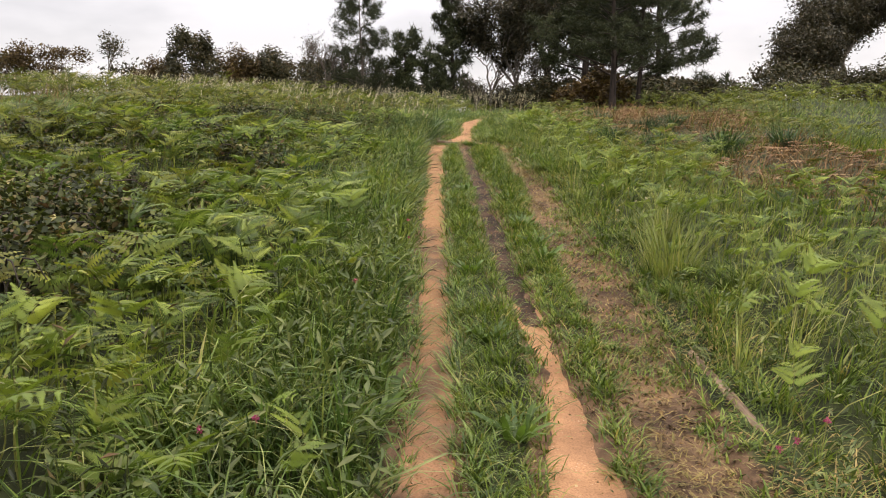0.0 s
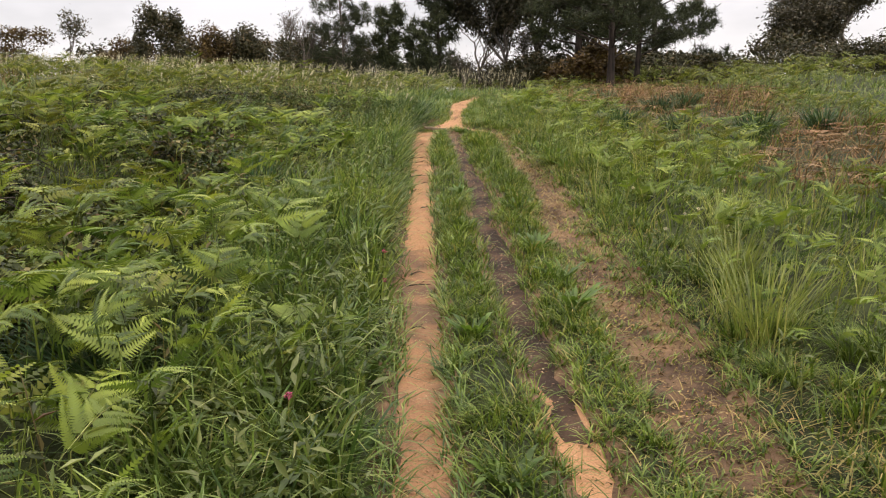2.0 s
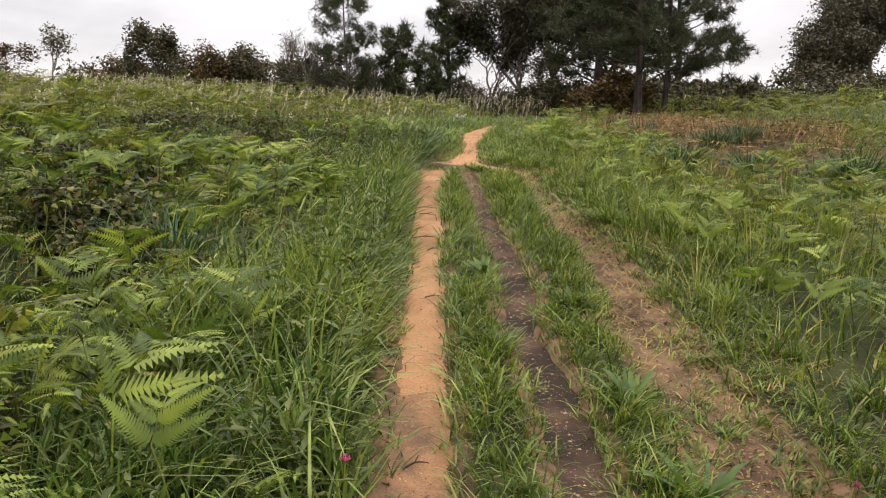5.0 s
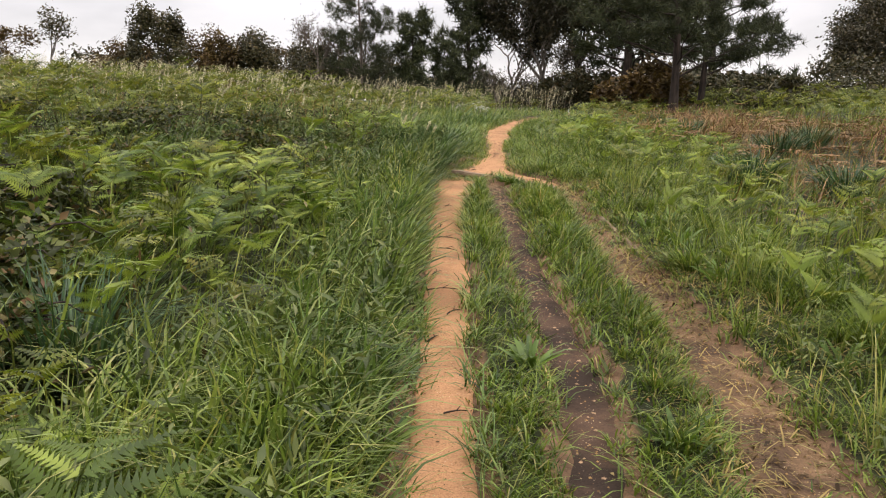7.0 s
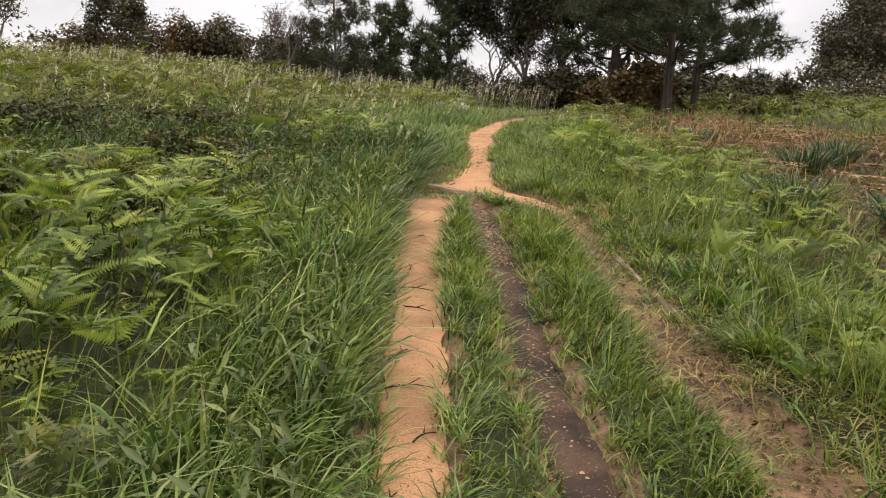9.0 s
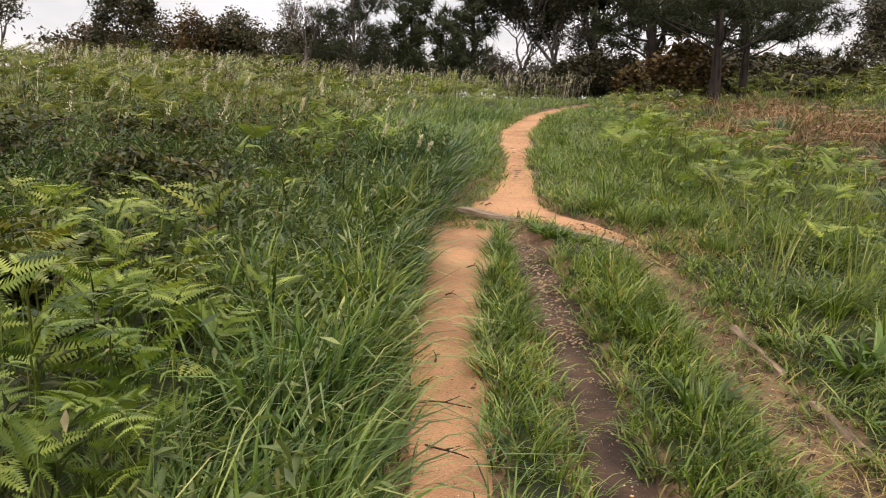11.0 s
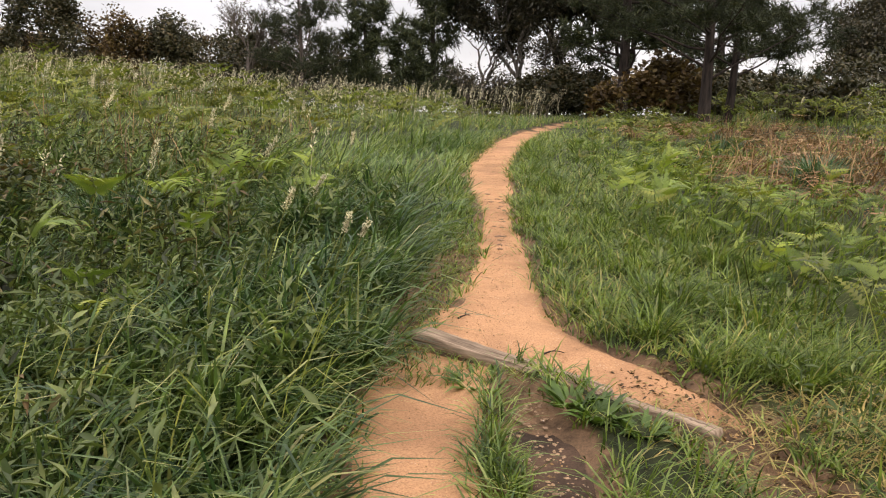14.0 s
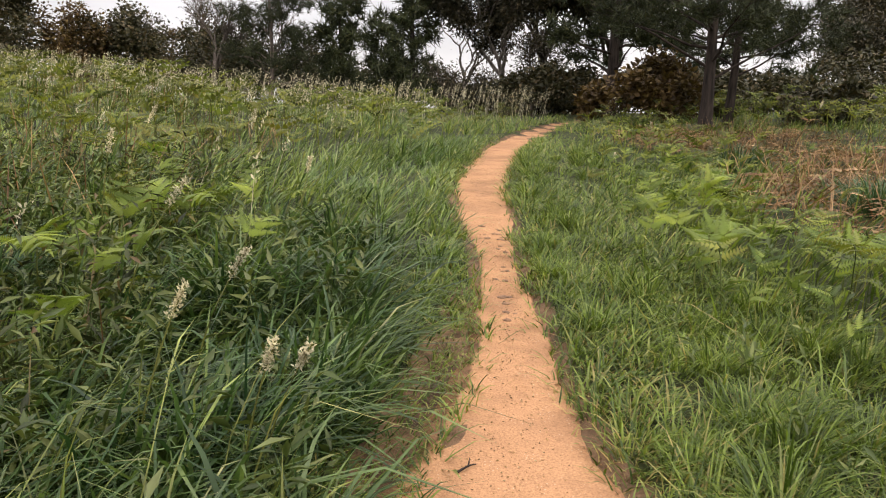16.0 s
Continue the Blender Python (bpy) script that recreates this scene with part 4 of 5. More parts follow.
def broadleaf(x, y, h, spread, trunk_r, forks, n_leaf, size, mat, bark, label, name="broadleaf_tree", droop=0.5, depth=4, ratio=0.68, first=0.28, clump=0.16):
    """A forking tree: limbs split again and again, with leaves in clumps at the ends."""
    e = tagged(new(name), label, "tree", "trees on the hilltop")
    e.matrix_basis = pose(x, y, float(ground(x, y)) - 0.05)
    br, ends = [], []

    def grow(p, d, ln, r, k):
        pts = limb_points(p, d, ln, 5, 0.05, 0.12)
        br.append(tube(pts, np.linspace(r, r * 0.65, 5), 6 if k < 2 else 3))
        if k >= depth:
            ends.append(pts)
            return
        if k >= depth - 1:
            ends.append(pts)
        for j in range(forks if k else forks + 1):
            a = rng.uniform(0, 6.28)
            sp = spread * rng.uniform(0.6, 1.2)
            d2 = np.asarray(d) * 0.85 + np.array([np.cos(a), np.sin(a), rng.uniform(-0.1, 0.5)]) * sp
            d2 /= np.linalg.norm(d2)
            grow(pts[-1 - (j % 2)], d2, ln * ratio * rng.uniform(0.75, 1.2), r * 0.6, k + 1)

    grow(np.zeros(3), np.array([0.05, 0, 1.0]), h * first, trunk_r, 0)
    tv, tf = br[0]
    part("trunk", mesh_np("trunk", tv, tf, bark), e)
    per = max(1, (len(br) - 1 + forks) // (forks + 1))
    for k in range(1, len(br), per):
        part("limb", mesh_np("limb", *merge(br[k:k + per]), bark), e)
    if n_leaf:
        k = max(1, n_leaf // len(ends))
        pos = []
        for pts in ends:
            w = rng.uniform(0.1, 1.0, k)
            pos.append(np.stack([np.interp(w, np.linspace(0, 1, 5), pts[:, i]) for i in range(3)], 1) + rng.normal(0, clump, (k, 3)))
        pos = np.concatenate(pos)
        v, f = leaves(pos, rng.uniform(size * 0.6, size * 1.3, len(pos)), 0.4, droop)
        part("crown", mesh_np("crown", v, f, mat), e)
    return e


pine(5.9, 28.3, 7.9, 2.6, 0.125, 0.13, 50, 5200, "dark green maritime pine with a slender bare trunk", -0.01, 0.19, fine=True)
pine(7.35, 30.7, 8.5, 2.9, 0.1, 0.12, 44, 4200, "dark pine with low spreading boughs", 0.03, 0.2, fine=True)
pine(6.6, 38.0, 11.0, 2.8, 0.2, 0.1, 50, 4500, "tall dense dark pine on the hilltop", 0.0, 0.32)
pine(0.5, 45.0, 7.6, 1.6, 0.14, 0.05, 40, 2000, "narrow dark pine among hilltop trees", 0.0, 0.32)
pine(-1.65, 36.0, 3.4, 0.75, 0.07, 0.2, 22, 900, "small dark pine with rounded top", 0.01, 0.26, None, 0.4)
pine(-0.55, 40.0, 2.9, 0.9, 0.08, 0.1, 18, 800, "small bushy dark pine", 0.0, 0.28, None, 0.4)
pine(-3.6, 36.0, 6.0, 1.7, 0.07, 0.08, 60, 4200, "thin grey-green pine with visible branches", 0.0, 0.15, MAT_TWIG, 0.6, True)
pine(10.5, 40.0, 9.0, 2.8, 0.18, 0.12, 40, 3000, "dark pine at the back of the trees", 0.0, 0.34)
broadleaf(2.7, 46.5, 10, 0.65, 0.1, 3, 8000, 0.2, MAT_EUC, MAT_PALE, "slim eucalyptus with fine pale branches", "eucalyptus_tree", 0.6, 5, 0.76, 0.16, 0.22)
broadleaf(3.96, 45.0, 12, 0.65, 0.14, 3, 14000, 0.2, MAT_EUC, MAT_PALE, "tall eucalyptus with pale forked trunk and open crown", "eucalyptus_tree", 0.6, 5, 0.76, 0.17, 0.24)
broadleaf(6.0, 47.0, 12, 0.5, 0.18, 3, 14000, 0.28, MAT_EUC, MAT_BARK, "tall dark tree with dense drooping foliage", "eucalyptus_tree", 0.6, 5, 0.73, 0.18, 0.28)
broadleaf(8.6, 46.0, 12, 0.5, 0.18, 3, 12000, 0.28, MAT_EUC, MAT_BARK, "tall dark tree behind the pines", "eucalyptus_tree", 0.6, 5, 0.73, 0.18, 0.28)
broadleaf(27.6, 56.0, 14, 0.7, 0.28, 3, 42000, 0.23, MAT_EUC, MAT_PALE, "large grey-leaved eucalyptus above the bracken", "eucalyptus_tree", 0.6, 5, 0.84, 0.16, 0.32)
broadleaf(24.6, 53.0, 9, 0.75, 0.2, 3, 28000, 0.23, MAT_EUC, MAT_PALE, "grey-leaved eucalyptus with low spreading crown", "eucalyptus_tree", 0.6, 5, 0.84, 0.15, 0.3)
broadleaf(3.3, 43.0, 3.2, 0.6, 0.08, 3, 1800, 0.13, MAT_EUC, MAT_TWIG, "thin twiggy tree below taller crowns", "bare_tree", 0.3, 5, 0.76, 0.16, 0.22)
broadleaf(4.8, 42.0, 6.0, 0.6, 0.08, 3, 2400, 0.13, MAT_EUC, MAT_TWIG, "thin twiggy tree between tall trunks", "bare_tree", 0.3, 5, 0.76, 0.16, 0.22)
broadleaf(1.7, 42.0, 4.0, 0.6, 0.06, 3, 1200, 0.13, MAT_EUC, MAT_TWIG, "low twiggy tree beside a narrow pine", "bare_tree", 0.3, 5, 0.76, 0.15, 0.22)
broadleaf(-5.4, 37.0, 5.6, 0.5, 0.09, 3, 0, 0.1, MAT_EUC, MAT_TWIG, "bare leafless tree with fine grey branches", "bare_tree", 0, 6, 0.72, 0.18)
broadleaf(-8.4, 40.0, 4.5, 0.5, 0.07, 3, 0, 0.1, MAT_EUC, MAT_TWIG, "small bare leafless tree behind bushes", "bare_tree", 0, 5, 0.72, 0.2)
broadleaf(-4.4, 41.0, 5.4, 0.5, 0.08, 3, 0, 0.1, MAT_EUC, MAT_TWIG, "bare twiggy tree beside a pine", "bare_tree", 0, 5, 0.72, 0.2)
broadleaf(-6.6, 41.0, 5.6, 0.5, 0.08, 3, 900, 0.12, MAT_SHRUB, MAT_TWIG, "nearly leafless tree with fine twigs", "bare_tree", 0, 5, 0.74, 0.17, 0.2)
broadleaf(-2.9, 41.0, 5.0, 0.5, 0.08, 3, 1500, 0.12, MAT_SHRUB, MAT_TWIG, "twiggy thin-leaved tree beside small pines", "bare_tree", 0, 5, 0.74, 0.15, 0.2)
broadleaf(-13.6, 33.0, 2.9, 0.45, 0.035, 2, 700, 0.13, MAT_SHRUB, MAT_TWIG, "thin sapling with sparse dark leaves", "sapling", 0.2, 3, 0.66, 0.36, 0.14)
for x, y, r, h, n, mt, lb in (
        (-11.2, 36, 1.6, 3.2, 7500, MAT_SHRUB, "dense dark rounded bush on the skyline"), (-8.3, 38, 1.6, 2.9, 7000, MAT_SHRUB, "dark broad bush on the skyline"),
        (-13.8, 40, 1.8, 2.4, 5000, MAT_RUSSET, "brownish bush beside darker ones"), (-7.7, 45, 2.2, 3.0, 6000, MAT_SHRUB, "dark spreading bush beneath bare branches"),
        (-17.6, 36, 2.2, 2.6, 6500, MAT_RUSSET, "dark reddish-brown bush on the skyline"), (-21, 36, 2.4, 2.4, 5000, MAT_SHRUB, "dark straggling bush on the skyline"),
        (-9.6, 37.5, 1.2, 2.6, 4500, MAT_RUSSET, "brown twiggy bush between darker ones"), (-5.6, 39, 1.8, 2.7, 5000, MAT_SHRUB, "dark thicket beneath bare branches"), (-9.6, 44, 2.2, 2.9, 5000, MAT_RUSSET, "brownish bush behind darker ones"), (-3.6, 39, 1.7, 2.2, 5000, MAT_SHRUB, "dark scrub at the foot of a pine"), (-1.0, 47, 2.2, 2.2, 4500, MAT_SHRUB, "dark scrub among small pines")):
    mound("bush", x, y, r * 1.35, h * (0.98 if x < 0 else 1.05), int(n * 1.5), 0.115, mt, lb, "bush", 8, "", 0.7)
for x, y, r, h, n, mt, lb in (
        (3.0, 48, 1.8, 1.2, 3000, MAT_SHRUB, "dark low scrub beneath trees"), (6.3, 33, 1.4, 1.7, 5500, MAT_RUSSET, "russet-brown undergrowth beneath pines"),
        (5.2, 40, 2.0, 1.9, 5000, MAT_SHRUB, "dark undergrowth beneath pines"), (8.4, 36, 1.8, 1.7, 5000, MAT_SHRUB, "dark low scrub behind a pine"),
        (11.2, 38, 2.0, 1.5, 4500, MAT_SHRUB, "dark low scrub on the brow"), (14.5, 43, 2.3, 1.6, 4500, MAT_SHRUB, "low dark scrub along the brow"),
        (18.5, 45, 2.4, 1.8, 4500, MAT_SHRUB, "low dark scrub along the brow"), (22.5, 45, 2.8, 2.4, 6000, MAT_SHRUB, "dark scrub beneath a eucalyptus"),
        (26.5, 45, 2.8, 2.8, 6000, MAT_SHRUB, "tall dark scrub on the brow"), (9.6, 30.5, 1.0, 1.0, 2500, MAT_SHRUB, "dark low growth at a pine's foot")):
    mound("bush", x, y, r * 1.35, h * (0.98 if x < 0 else 1.05), int(n * 1.2), 0.16, mt, lb, "bush", 8, "", 0.7)


for x, y, r, h in ((-6.5, 50, 2.4, 2.4), (-3.0, 51, 2.4, 2.2), (1.2, 51, 2.4, 2.2), (4.9, 51, 2.4, 1.5), (7.8, 50, 2.4, 2.2), (10.8, 46, 2.2, 2.0), (13.0, 49, 2.4, 2.0), (20.3, 48, 2.6, 3.2), (24.4, 48, 2.6, 3.4), (-16.5, 44, 2.2, 2.3), (-12.6, 45, 1.8, 2.2), (5.8, 48.5, 2.2, 1.5), (7.2, 46, 2.0, 1.6), (5.2, 45.5, 1.8, 1.4)):
    mound("bush", x, y, r * 1.4, h, 3600, 0.2, MAT_SHRUB, "dark scrub at the back of the hilltop", "bush", 6, "", 0.7)


# ---- pale seed heads on the brow ----
def plumes(name, n, box, hgt, label, keep=None):
    x, y = scatter(n, *box)
    ok = off_path(x, y) > 0.4
    if keep is not None:
        ok &= rng.random(n) < keep(x, y)
    x, y = x[ok], y[ok]
    m = len(x)
    h = rng.uniform(hgt[0], hgt[1], m)
    yaw = rng.normal(0.3, 0.9, m)
    p = np.stack([x, y, ground(x, y)], 1)
    lean = rng.uniform(0.05, 0.3, m)
    sv, sf = blades(p, h, np.full(m, 0.004), yaw, lean, np.full(m, 0.1))
    per = 14
    q = np.repeat(p, per, 0)
    hh, ll, yy = np.repeat(h, per), np.repeat(lean, per), np.repeat(yaw, per)
    s = rng.uniform(0.82, 1.02, m * per)
    q[:, 0] += np.cos(yy) * (ll * s + 0.1 * s * s) * hh
    q[:, 1] += np.sin(yy) * (ll * s + 0.1 * s * s) * hh
    q[:, 2] += hh * s * 0.96
    q += rng.normal(0, 0.012, q.shape)
    lv, lf = leaves(q, rng.uniform(0.018, 0.042, m * per), 0.35, -1.2)
    v, f = merge([(sv, sf), (lv, lf)])
    return thing(name, mesh_np(name, v, f, MAT_PLUME), label, "grass", "stuff")


plumes("seeding_grass", 2100, (-16, 6, 25, 36), (0.5, 0.95), "pale fluffy seed heads of tall grass on the brow", lambda x, y: (x < 1.0 + (y - 29) * 0.8) * 1.0)
plumes("seeding_grass", 60, (-9, -0.6, 16, 26), (0.45, 0.75), "scattered pale seed plumes above the bracken")


# ---- old timbers set across and along the track ----
def timber(name, p0, p1, width, height, rise, label, seed, worn=1.0, mat=MAT_LOG):
    """A weathered, split and rounded baulk, half sunk in the soil."""
    n, m = 40, 12
    a, b = np.array(p0), np.array(p1)
    t = np.linspace(0, 1, n)
    d = (b - a) / np.linalg.norm(b - a)
    side = np.array([-d[1], d[0]])
    ang = np.arange(m) * 2 * np.pi / m
    vs = []
    for k, q in enumerate(t):
        c = a + (b - a) * q
        e = 0.72 if k in (0, n - 1) else 1.0
        wob = 1 + worn * (0.1 * np.sin(ang * 3 + seed + 0.3 * np.sin(q * 4)) + 0.06 * np.sin(ang * 5 + seed * 2 + q) + 0.03 * np.sin(q * 9 + seed) + rng.normal(0, 0.02))
        cu = np.sign(np.cos(ang)) * np.abs(np.cos(ang)) ** 0.4 * width / 2 * wob * e
        cz = np.sign(np.sin(ang)) * np.abs(np.sin(ang)) ** 0.4 * height / 2 * wob * e
        z0 = np.interp(c[1], line_y, line_z) + rise - height / 2 - 0.006 * q * np.sin(seed)
        vs.append(np.stack([c[0] + side[0] * cu, c[1] + side[1] * cu, z0 + cz], 1))
    v = np.concatenate(vs)
    quads = [[i * m + j, (i + 1) * m + j, (i + 1) * m + (j + 1) % m, i * m + (j + 1) % m] for i in range(n - 1) for j in range(m)]
    v = np.concatenate([v, vs[0].mean(0)[None], vs[-1].mean(0)[None]])
    k0, k1 = len(v) - 2, len(v) - 1
    caps = [[k0, j, (j + 1) % m] for j in range(m)] + [[k1, (n - 1) * m + (j + 1) % m, (n - 1) * m + j] for j in range(m)]
    return thing(name, mesh_np(name, v, [np.array(quads), np.array(caps)], mat), label, "log")


timber("log", (-0.07, 14.93), (0.62, 14.3), 0.14, 0.11, 0.06, "split weathered timber edging a step in the path", 1.0)
timber("log", (0.64, 14.27), (0.93, 14.02), 0.11, 0.1, 0.048, "weathered timber half buried across the path", 2.0)
timber("log", (1.31, 4.1), (1.33, 3.15), 0.06, 0.08, 0.07, "grey weathered log lying along a dirt track", 3.0, mat=MAT_EDGING)
timber("log", (1.16, 12.6), (1.18, 12.05), 0.035, 0.07, 0.032, "weathered timber edging a dirt track", 4.0, 0.3, mat=MAT_EDGING)
timber("log", (1.2, 11.85), (1.25, 11.1), 0.035, 0.07, 0.028, "weathered timber edging a dirt track", 5.0, 0.3, mat=MAT_EDGING)
timber("log", (-0.2, 14.78), (-0.24, 14.66), 0.06, 0.12, 0.1, "pale broken stub of wood beside the path", 6.0)


# ---- tufts, rosettes and flowers ----
def clump(name, x, y, n, hgt, wid, mat, label, lean=0.35, curl=0.6, r=0.06, category="grass tuft", group=""):
    """A tuft of blades arching out from one root."""
    a, q = rng.uniform(0, 6.28, n), r * np.sqrt(rng.random(n))
    p = np.stack([np.cos(a) * q, np.sin(a) * q, np.full(n, -0.01)], 1)
    v, f = blades(p, rng.uniform(hgt[0], hgt[1], n), rng.uniform(wid[0], wid[1], n), a + rng.normal(0, 0.4, n), np.abs(rng.normal(lean, 0.15, n)), np.abs(rng.normal(curl, 0.25, n)))
    ob = thing(name, mesh_np(name, v, f, mat), label, category, "", group)
    ob.matrix_basis = pose(x, y, float(ground(x, y)))
    return ob


for x, y, k in ((0.16, 14.46, 1.2), (0.46, 14.2, 1.1), (0.54, 14.08, 1.1), (0.66, 13.98, 0.8)):
    clump("rosette_plant", x, y, 40, (0.045 * k, 0.085 * k), (0.016, 0.026), MAT_BROAD, "dark green leafy rosette growing against a timber", 0.95, 0.5, 0.05, "plant", "rosettes below the timber")
for x, y, k in ((-0.27, 3.3, 1.2), (-0.42, 3.1, 1.3), (-0.35, 3.7, 1.0), (-0.3, 5.2, 0.9), (-0.33, 8.4, 1.0), (0.3, 3.1, 0.8), (-0.38, 11.4, 1.0), (-0.42, 13.2, 1.1), (0.27, 9.3, 0.7), (1.5, 10.6, 0.9), (1.55, 12.1, 0.9), (0.78, 6.1, 0.9), (0.8, 6.6, 0.75), (0.74, 7.3, 0.8), (0.72, 8.6, 0.75), (0.76, 11.7, 0.8), (0.72, 12.4, 0.7), (0.2, 5.7, 0.7), (0.24, 4.3, 0.8), (0.26, 7.9, 0.7), (1.42, 12.0, 0.9), (1.5, 11.5, 1.0), (-0.36, 4.5, 1.1), (-0.45, 5.7, 1.1), (1.62, 9.3, 0.8)):
    clump("broad_leaved_plant", x, y, 20, (0.11 * k, 0.21 * k), (0.02, 0.036), MAT_BROAD, "broad-leaved green weed at the track edge", 0.55, 0.5, 0.04, "plant", "broad-leaved weeds")
clump("grass_tuft", 1.62, 5.6, 130, (0.3, 0.6), (0.005, 0.009), MAT_STRAWGREEN, "tall pale green grass tuft beside the track", 0.2, 0.2, 0.16)
clump("grass_tuft", 2.1, 7.4, 160, (0.3, 0.5), (0.004, 0.007), MAT_STRAWGREEN, "pale grass tuft among bracken", 0.15, 0.25, 0.1)
clump("grass_tuft", 1.75, 6.3, 160, (0.25, 0.5), (0.004, 0.007), MAT_STRAWGREEN, "pale green grass tuft behind a larger one", 0.2, 0.25, 0.1)
for x, y, k in ((-1.6, 9.0, 1.2), (-1.35, 5.0, 1.0), (2.95, 14.1, 1.1), (3.6, 13.4, 1.0), (4.5, 12.9, 1.2), (4.2, 16.6, 1.0), (3.7, 19.0, 0.9), (4.9, 17.3, 0.9), (5.8, 13.6, 1.1), (-1.9, 16.4, 0.9), (-2.6, 16.0, 1.0), (3.9, 22.0, 0.9)):
    clump("blue_green_tuft", x, y, 300, (0.3 * k, 0.52 * k), (0.006, 0.011), MAT_BLUE, "dense tuft of blue-green strap leaves", 0.22, 0.55, 0.2, "grass tuft", "blue-green tufts")


# separate tussocks in the verge grass
tussocks = [clump("grass_tuft", 1.9, 9.0 + k, 150, (0.14 + 0.03 * k, 0.26 + 0.03 * k), (0.004, 0.008), MAT_STRIP, "fresh green grass tussock in a trodden verge", 0.3, 0.65, 0.06, "grass tuft", "tussocks in the verge") for k in range(3)]
tx, ty = scatter(420, 0.6, 3.4, 5.0, 23.0)
tok = (off_path(tx, ty) > 0.14) & (verge(tx, ty) > 0.5) & (tx > np.where(ty < 14.5, 1.2, np.interp(ty, SAND_PATH[0], SAND_PATH[1])))
for j, (x, y) in enumerate(list(zip(tx[tok], ty[tok]))[:110]):
    copy_thing(tussocks[j % 3], pose(x, y, float(ground(x, y)) - 0.01, 0, 0, rng.uniform(0, 360))).scale = [rng.uniform(0.5, 0.95)] * 3


def plume_stem(x, y, h, lean, turn):
    """One tall stalk with a pale fluffy seed head."""
    e = tagged(new("seed_plume"), "tall stalk with pale fluffy white seed head", "flower", "pale plumes beside the path")
    e.matrix_basis = pose(x, y, float(ground(x, y)) - 0.01, 0, 0, turn)
    t = np.linspace(0, 1, 8)
    line = np.stack([lean * h * t * t, t * 0, h * t], 1)
    st = part("stalk", mesh_np("stalk", *tube(line, 0.0035 * (1 - 0.5 * t), 5), MAT_STALK), e)
    n = 170
    q = rng.uniform(0.86, 1.0, n)
    p = np.stack([lean * h * q * q, q * 0, h * q], 1) + rng.normal(0, 0.006, (n, 3))
    v, f = leaves(p, rng.uniform(0.007, 0.016, n), 0.5, -0.9)
    part("seed_head", mesh_np("seed_head", v, f, MAT_PLUME), st, "pale fluffy seed head")


for x, y, h in ((-1.4, 15.3, 0.75), (-0.75, 14.95, 0.62), (-0.45, 14.8, 0.55), (-2.45, 17.2, 0.8), (-1.8, 18.1, 0.75), (-0.72, 15.4, 0.62), (-0.42, 14.9, 0.5), (-1.45, 16.7, 0.75), (-3.4, 17.6, 0.8), (-1.8, 14.7, 0.8), (-1.1, 15.9, 0.7), (-2.2, 15.6, 0.85), (-2.9, 14.9, 0.8), (-0.6, 17.2, 0.6), (-3.1, 19.0, 0.85), (-1.2, 19.2, 0.7), (1.9, 20.2, 0.35), (3.4, 24.0, 0.5), (6.0, 24.5, 0.75), (7.2, 25.5, 0.8), (6.6, 23.5, 0.7)):
    plume_stem(x, y, h, rng.uniform(0.1, 0.4), rng.uniform(-60, 60))


def small_flower(x, y, h, name, mat, label, group, head):
    e = tagged(new(name), label, "flower", group)
    e.matrix_basis = pose(x, y, float(ground(x, y)))
    t = np.linspace(0, 1, 5)
    st = part("stem", mesh_np("stem", *tube(np.stack([0.02 * t, t * 0, h * t], 1), 0.002 + t * 0, 4), MAT_STALK), e)
    n = 60
    u = rng.normal(size=(n, 3))
    u /= np.linalg.norm(u, axis=1)[:, None]
    v, f = leaves(np.array([0.02, 0, h]) + u * 0.009, rng.uniform(0.006, 0.012, n), 0.5)
    part("flower_head", mesh_np("flower_head", v, f, mat), st, head)


for x, y, h in ((-0.82, 2.5, 0.3), (-0.66, 2.6, 0.3), (1.18, 2.7, 0.16), (1.42, 2.85, 0.18), (1.28, 2.78, 0.14), (-0.5, 4.3, 0.34), (-0.3, 6.4, 0.25), (-0.28, 6.0, 0.2), (1.25, 6.6, 0.1)):
    small_flower(x, y, h, "clover_flower", MAT_CLOVER, "small purple clover flower on a thin stem", "purple clover", "round purple flower head")
for x, y, h in ((1.75, 7.3, 0.25), (1.86, 7.35, 0.27), (1.92, 6.95, 0.24), (1.5, 6.9, 0.22), (2.2, 7.8, 0.3), (1.66, 8.4, 0.22)):
    small_flower(x, y, h, "white_flower", MAT_PLUME, "tiny white flower in verge grass", "white verge flowers", "small white flower head")


# ---- twigs, stones and pebbles on the tracks ----
def twig(x, y, length, turn):
    t = np.linspace(0, 1, 7)
    pts = np.stack([length * (t - 0.5), 0.04 * length * np.sin(t * 5 + turn), 0.004 + 0.01 * np.sin(t * 3)], 1)
    pieces = [tube(pts, 0.0045 * (1 - 0.6 * t), 5)]
    pieces.append(tube(pts[3] + np.stack([t * length * 0.25, t * length * 0.18, t * 0.015], 1), 0.003 * (1 - 0.6 * t), 4))
    ob = thing("twig", mesh_np("twig", *merge(pieces), MAT_BARK), "thin dark dead twig lying on sandy soil", "twig", "", "twigs on the track")
    ob.matrix_basis = pose(x, y, float(np.interp(y, line_y, line_z)) + 0.012, 0, 0, turn)


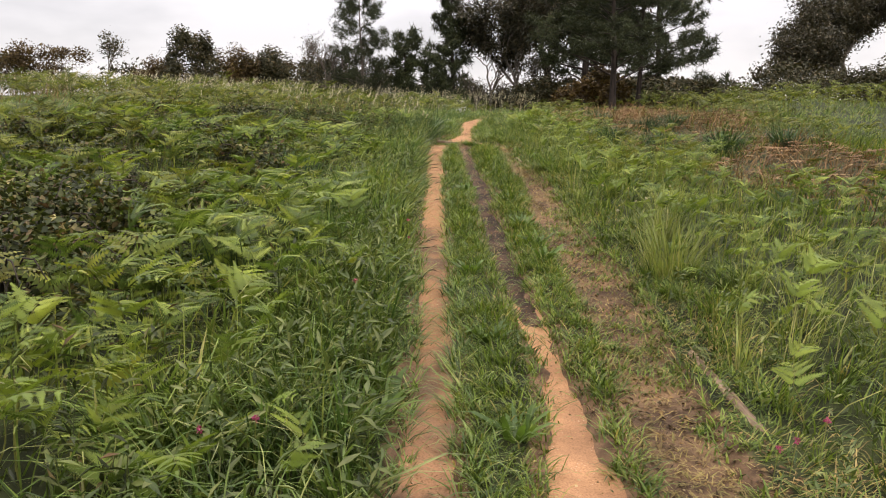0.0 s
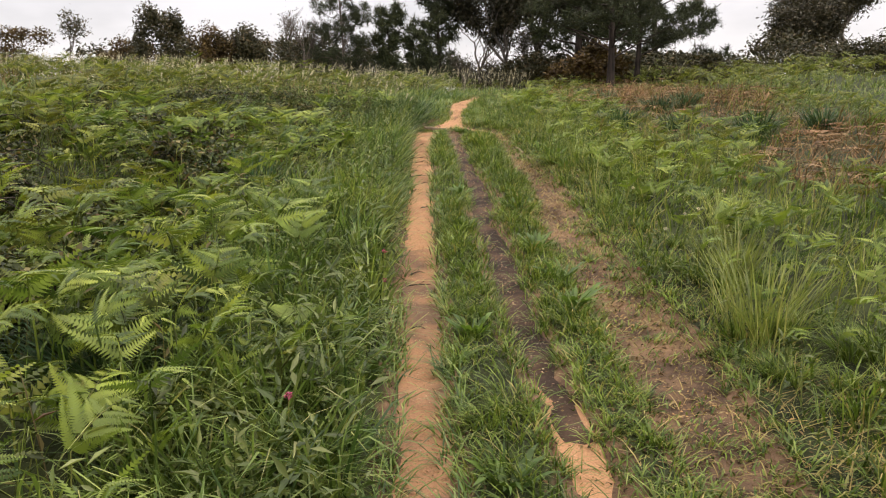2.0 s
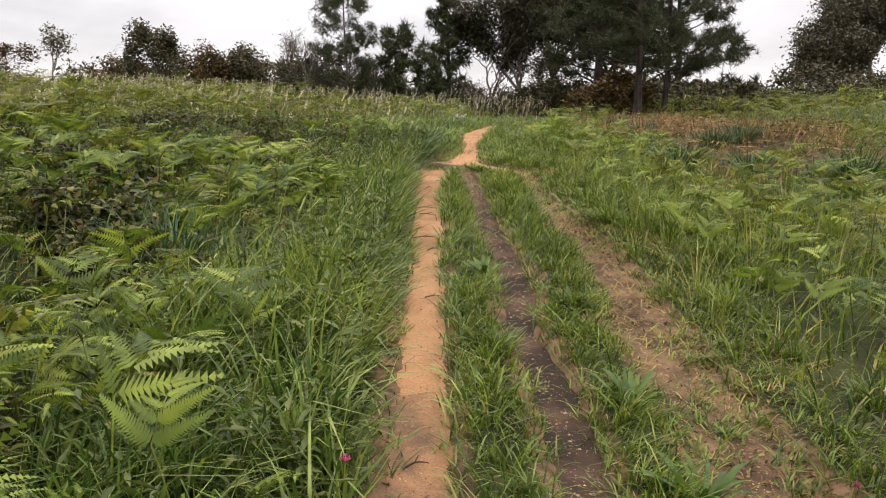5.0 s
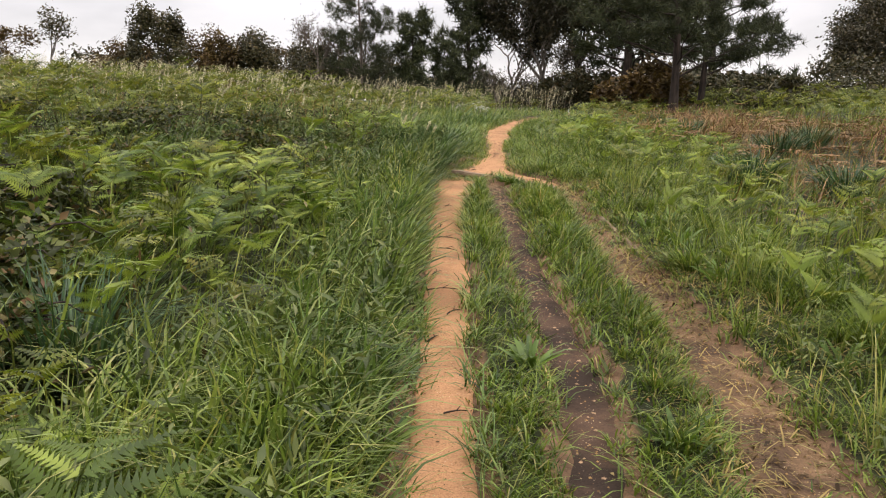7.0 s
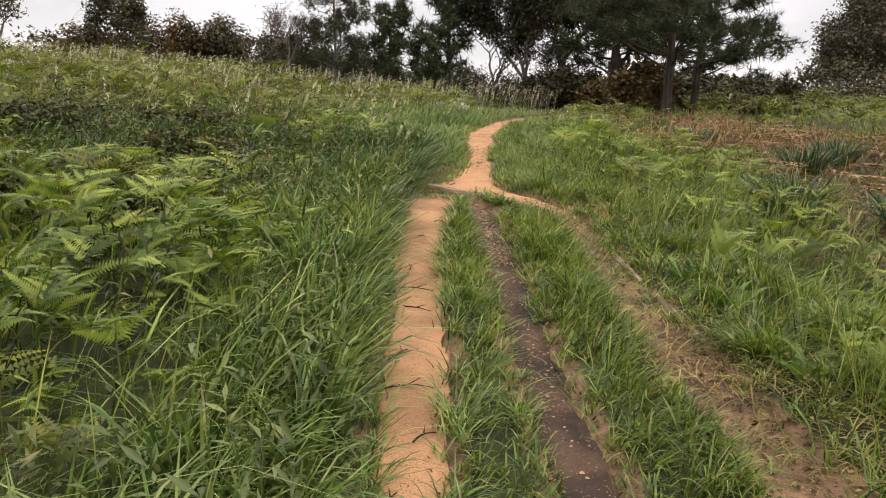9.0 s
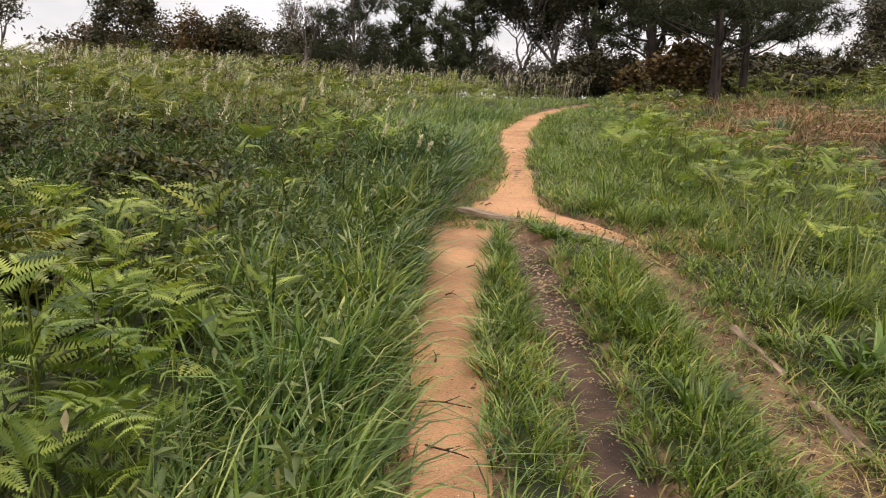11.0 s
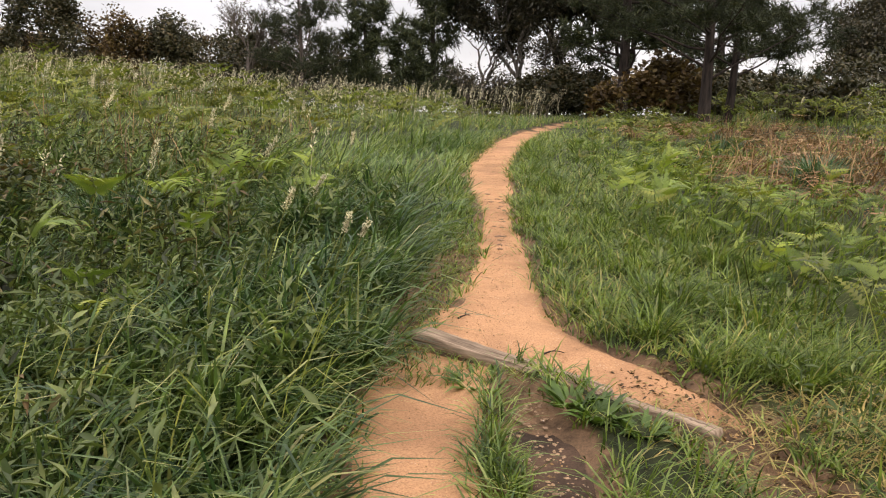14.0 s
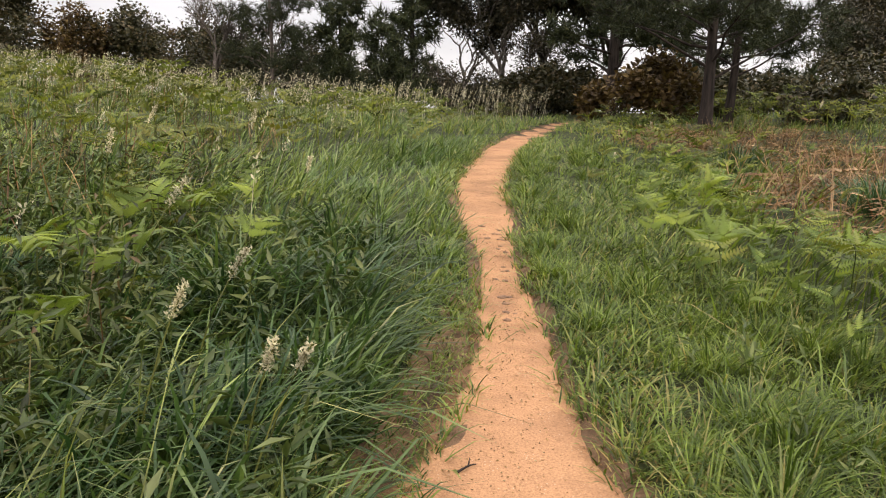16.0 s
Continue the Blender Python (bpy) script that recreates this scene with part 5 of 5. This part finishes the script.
for x, y, ln, tn in ((-0.13, 10.5, 0.2, 5), (-0.06, 10.1, 0.12, 50), (-0.17, 10.85, 0.14, 70), (-0.13, 11.78, 0.2, -12), (-0.12, 11.45, 0.17, -35), (-0.17, 12.2, 0.1, 80), (0.0, 13.5, 0.07, 10), (-0.09, 6.64, 0.16, 3), (-0.1, 6.9, 0.1, 30), (-0.08, 5.9, 0.08, -20), (0.5, 14.75, 0.09, 5), (0.35, 14.6, 0.1, -30), (0.15, 15.2, 0.08, 40), (-0.05, 8.9, 0.1, 15), (-0.16, 9.7, 0.12, 65), (-0.12, 13.0, 0.06, 0)):
    twig(x, y, ln, tn)


def stone(x, y, r, flat, lift):
    bm = bmesh.new()
    bmesh.ops.create_icosphere(bm, subdivisions=2, radius=1.0)
    k = rng.uniform(0, 50)
    for v in bm.verts:
        q = 1 + 0.28 * noise.noise(v.co * 1.3 + Vector((k, k, 0)))
        v.co = Vector((v.co.x * r * q * 1.2, v.co.y * r * q, v.co.z * r * flat * q))
    me = bpy.data.meshes.new("stone")
    bm.to_mesh(me)
    bm.free()
    me.materials.append(MAT_CHIP)
    ob = thing("stone", me, "flat reddish-brown stone bedded in sandy soil", "stone", "", "stones in the path")
    ob.matrix_basis = pose(x, y, float(np.interp(y, line_y, line_z)) + lift, 0, 0, rng.uniform(0, 360))


for k in range(44):
    y = rng.uniform(16.5, 18.7)
    stone(float(np.interp(y, SAND_PATH[0], SAND_PATH[1])) + rng.uniform(-0.04, 0.15), y, rng.uniform(0.008, 0.026), 0.45, 0.008)


def pebbles(name, line, n, y0, y1, mat, label, size, lift):
    """Loose grit over a strip: small facetted lumps."""
    y = rng.uniform(y0, y1, n)
    x = np.interp(y, line[0], line[1]) + rng.uniform(-1.0, 1.0, n) * np.interp(y, line[0], line[2])
    r = rng.uniform(size[0], size[1], n) * rng.uniform(0.5, 1, n)
    c = np.stack([x, y, np.interp(y, line_y, line_z) + lift], 1)
    unit = np.array([[1, 0, 0], [0, 1, 0], [-1, 0, 0], [0, -1, 0], [0, 0, 0.6]], float)
    turn = rng.uniform(0, 6.28, n)
    u = unit[None] * rng.uniform(0.6, 1.3, (n, 5, 1)) * r[:, None, None]
    ux = u[:, :, 0] * np.cos(turn)[:, None] - u[:, :, 1] * np.sin(turn)[:, None]
    uy = u[:, :, 0] * np.sin(turn)[:, None] + u[:, :, 1] * np.cos(turn)[:, None]
    v = np.stack([c[:, None, 0] + ux, c[:, None, 1] + uy, c[:, None, 2] + u[:, :, 2]], 2).reshape(-1, 3)
    tris = np.array([[0, 1, 4], [1, 2, 4], [2, 3, 4], [3, 0, 4]])
    f = ((np.arange(n) * 5)[:, None, None] + tris[None]).reshape(-1, 3)
    thing(name, mesh_np(name, v, [f], mat, False), label, "gravel", "stuff")


pebbles("grit", LEFT_TRACK, 6000, 2, 14.8, MAT_GRIT, "fine loose grit on a sandy track", (0.002, 0.006), 0.008)
pebbles("grit", SAND_PATH, 6000, 14.1, 22, MAT_GRIT, "fine loose grit on a sandy footpath", (0.002, 0.006), 0.013)
pebbles("gravel", RUT, 2200, 2, 13.9, MAT_GRIT, "pale stone chips scattered in a muddy rut", (0.002, 0.01), 0.002)
pebbles("gravel", RIGHT_TRACK, 5000, 2, 14.2, MAT_GRIT, "small clods and stones on a dirt track", (0.002, 0.011), 0.006)
pebbles("gravel", RUT, 500, 12.4, 14.3, MAT_STONE, "pale larger stone chips at a rut's end", (0.006, 0.015), 0.004)
pebbles("gravel", RUT, 260, 5.0, 12.4, MAT_STONE, "pale larger stone chips in a muddy rut", (0.006, 0.014), 0.004)
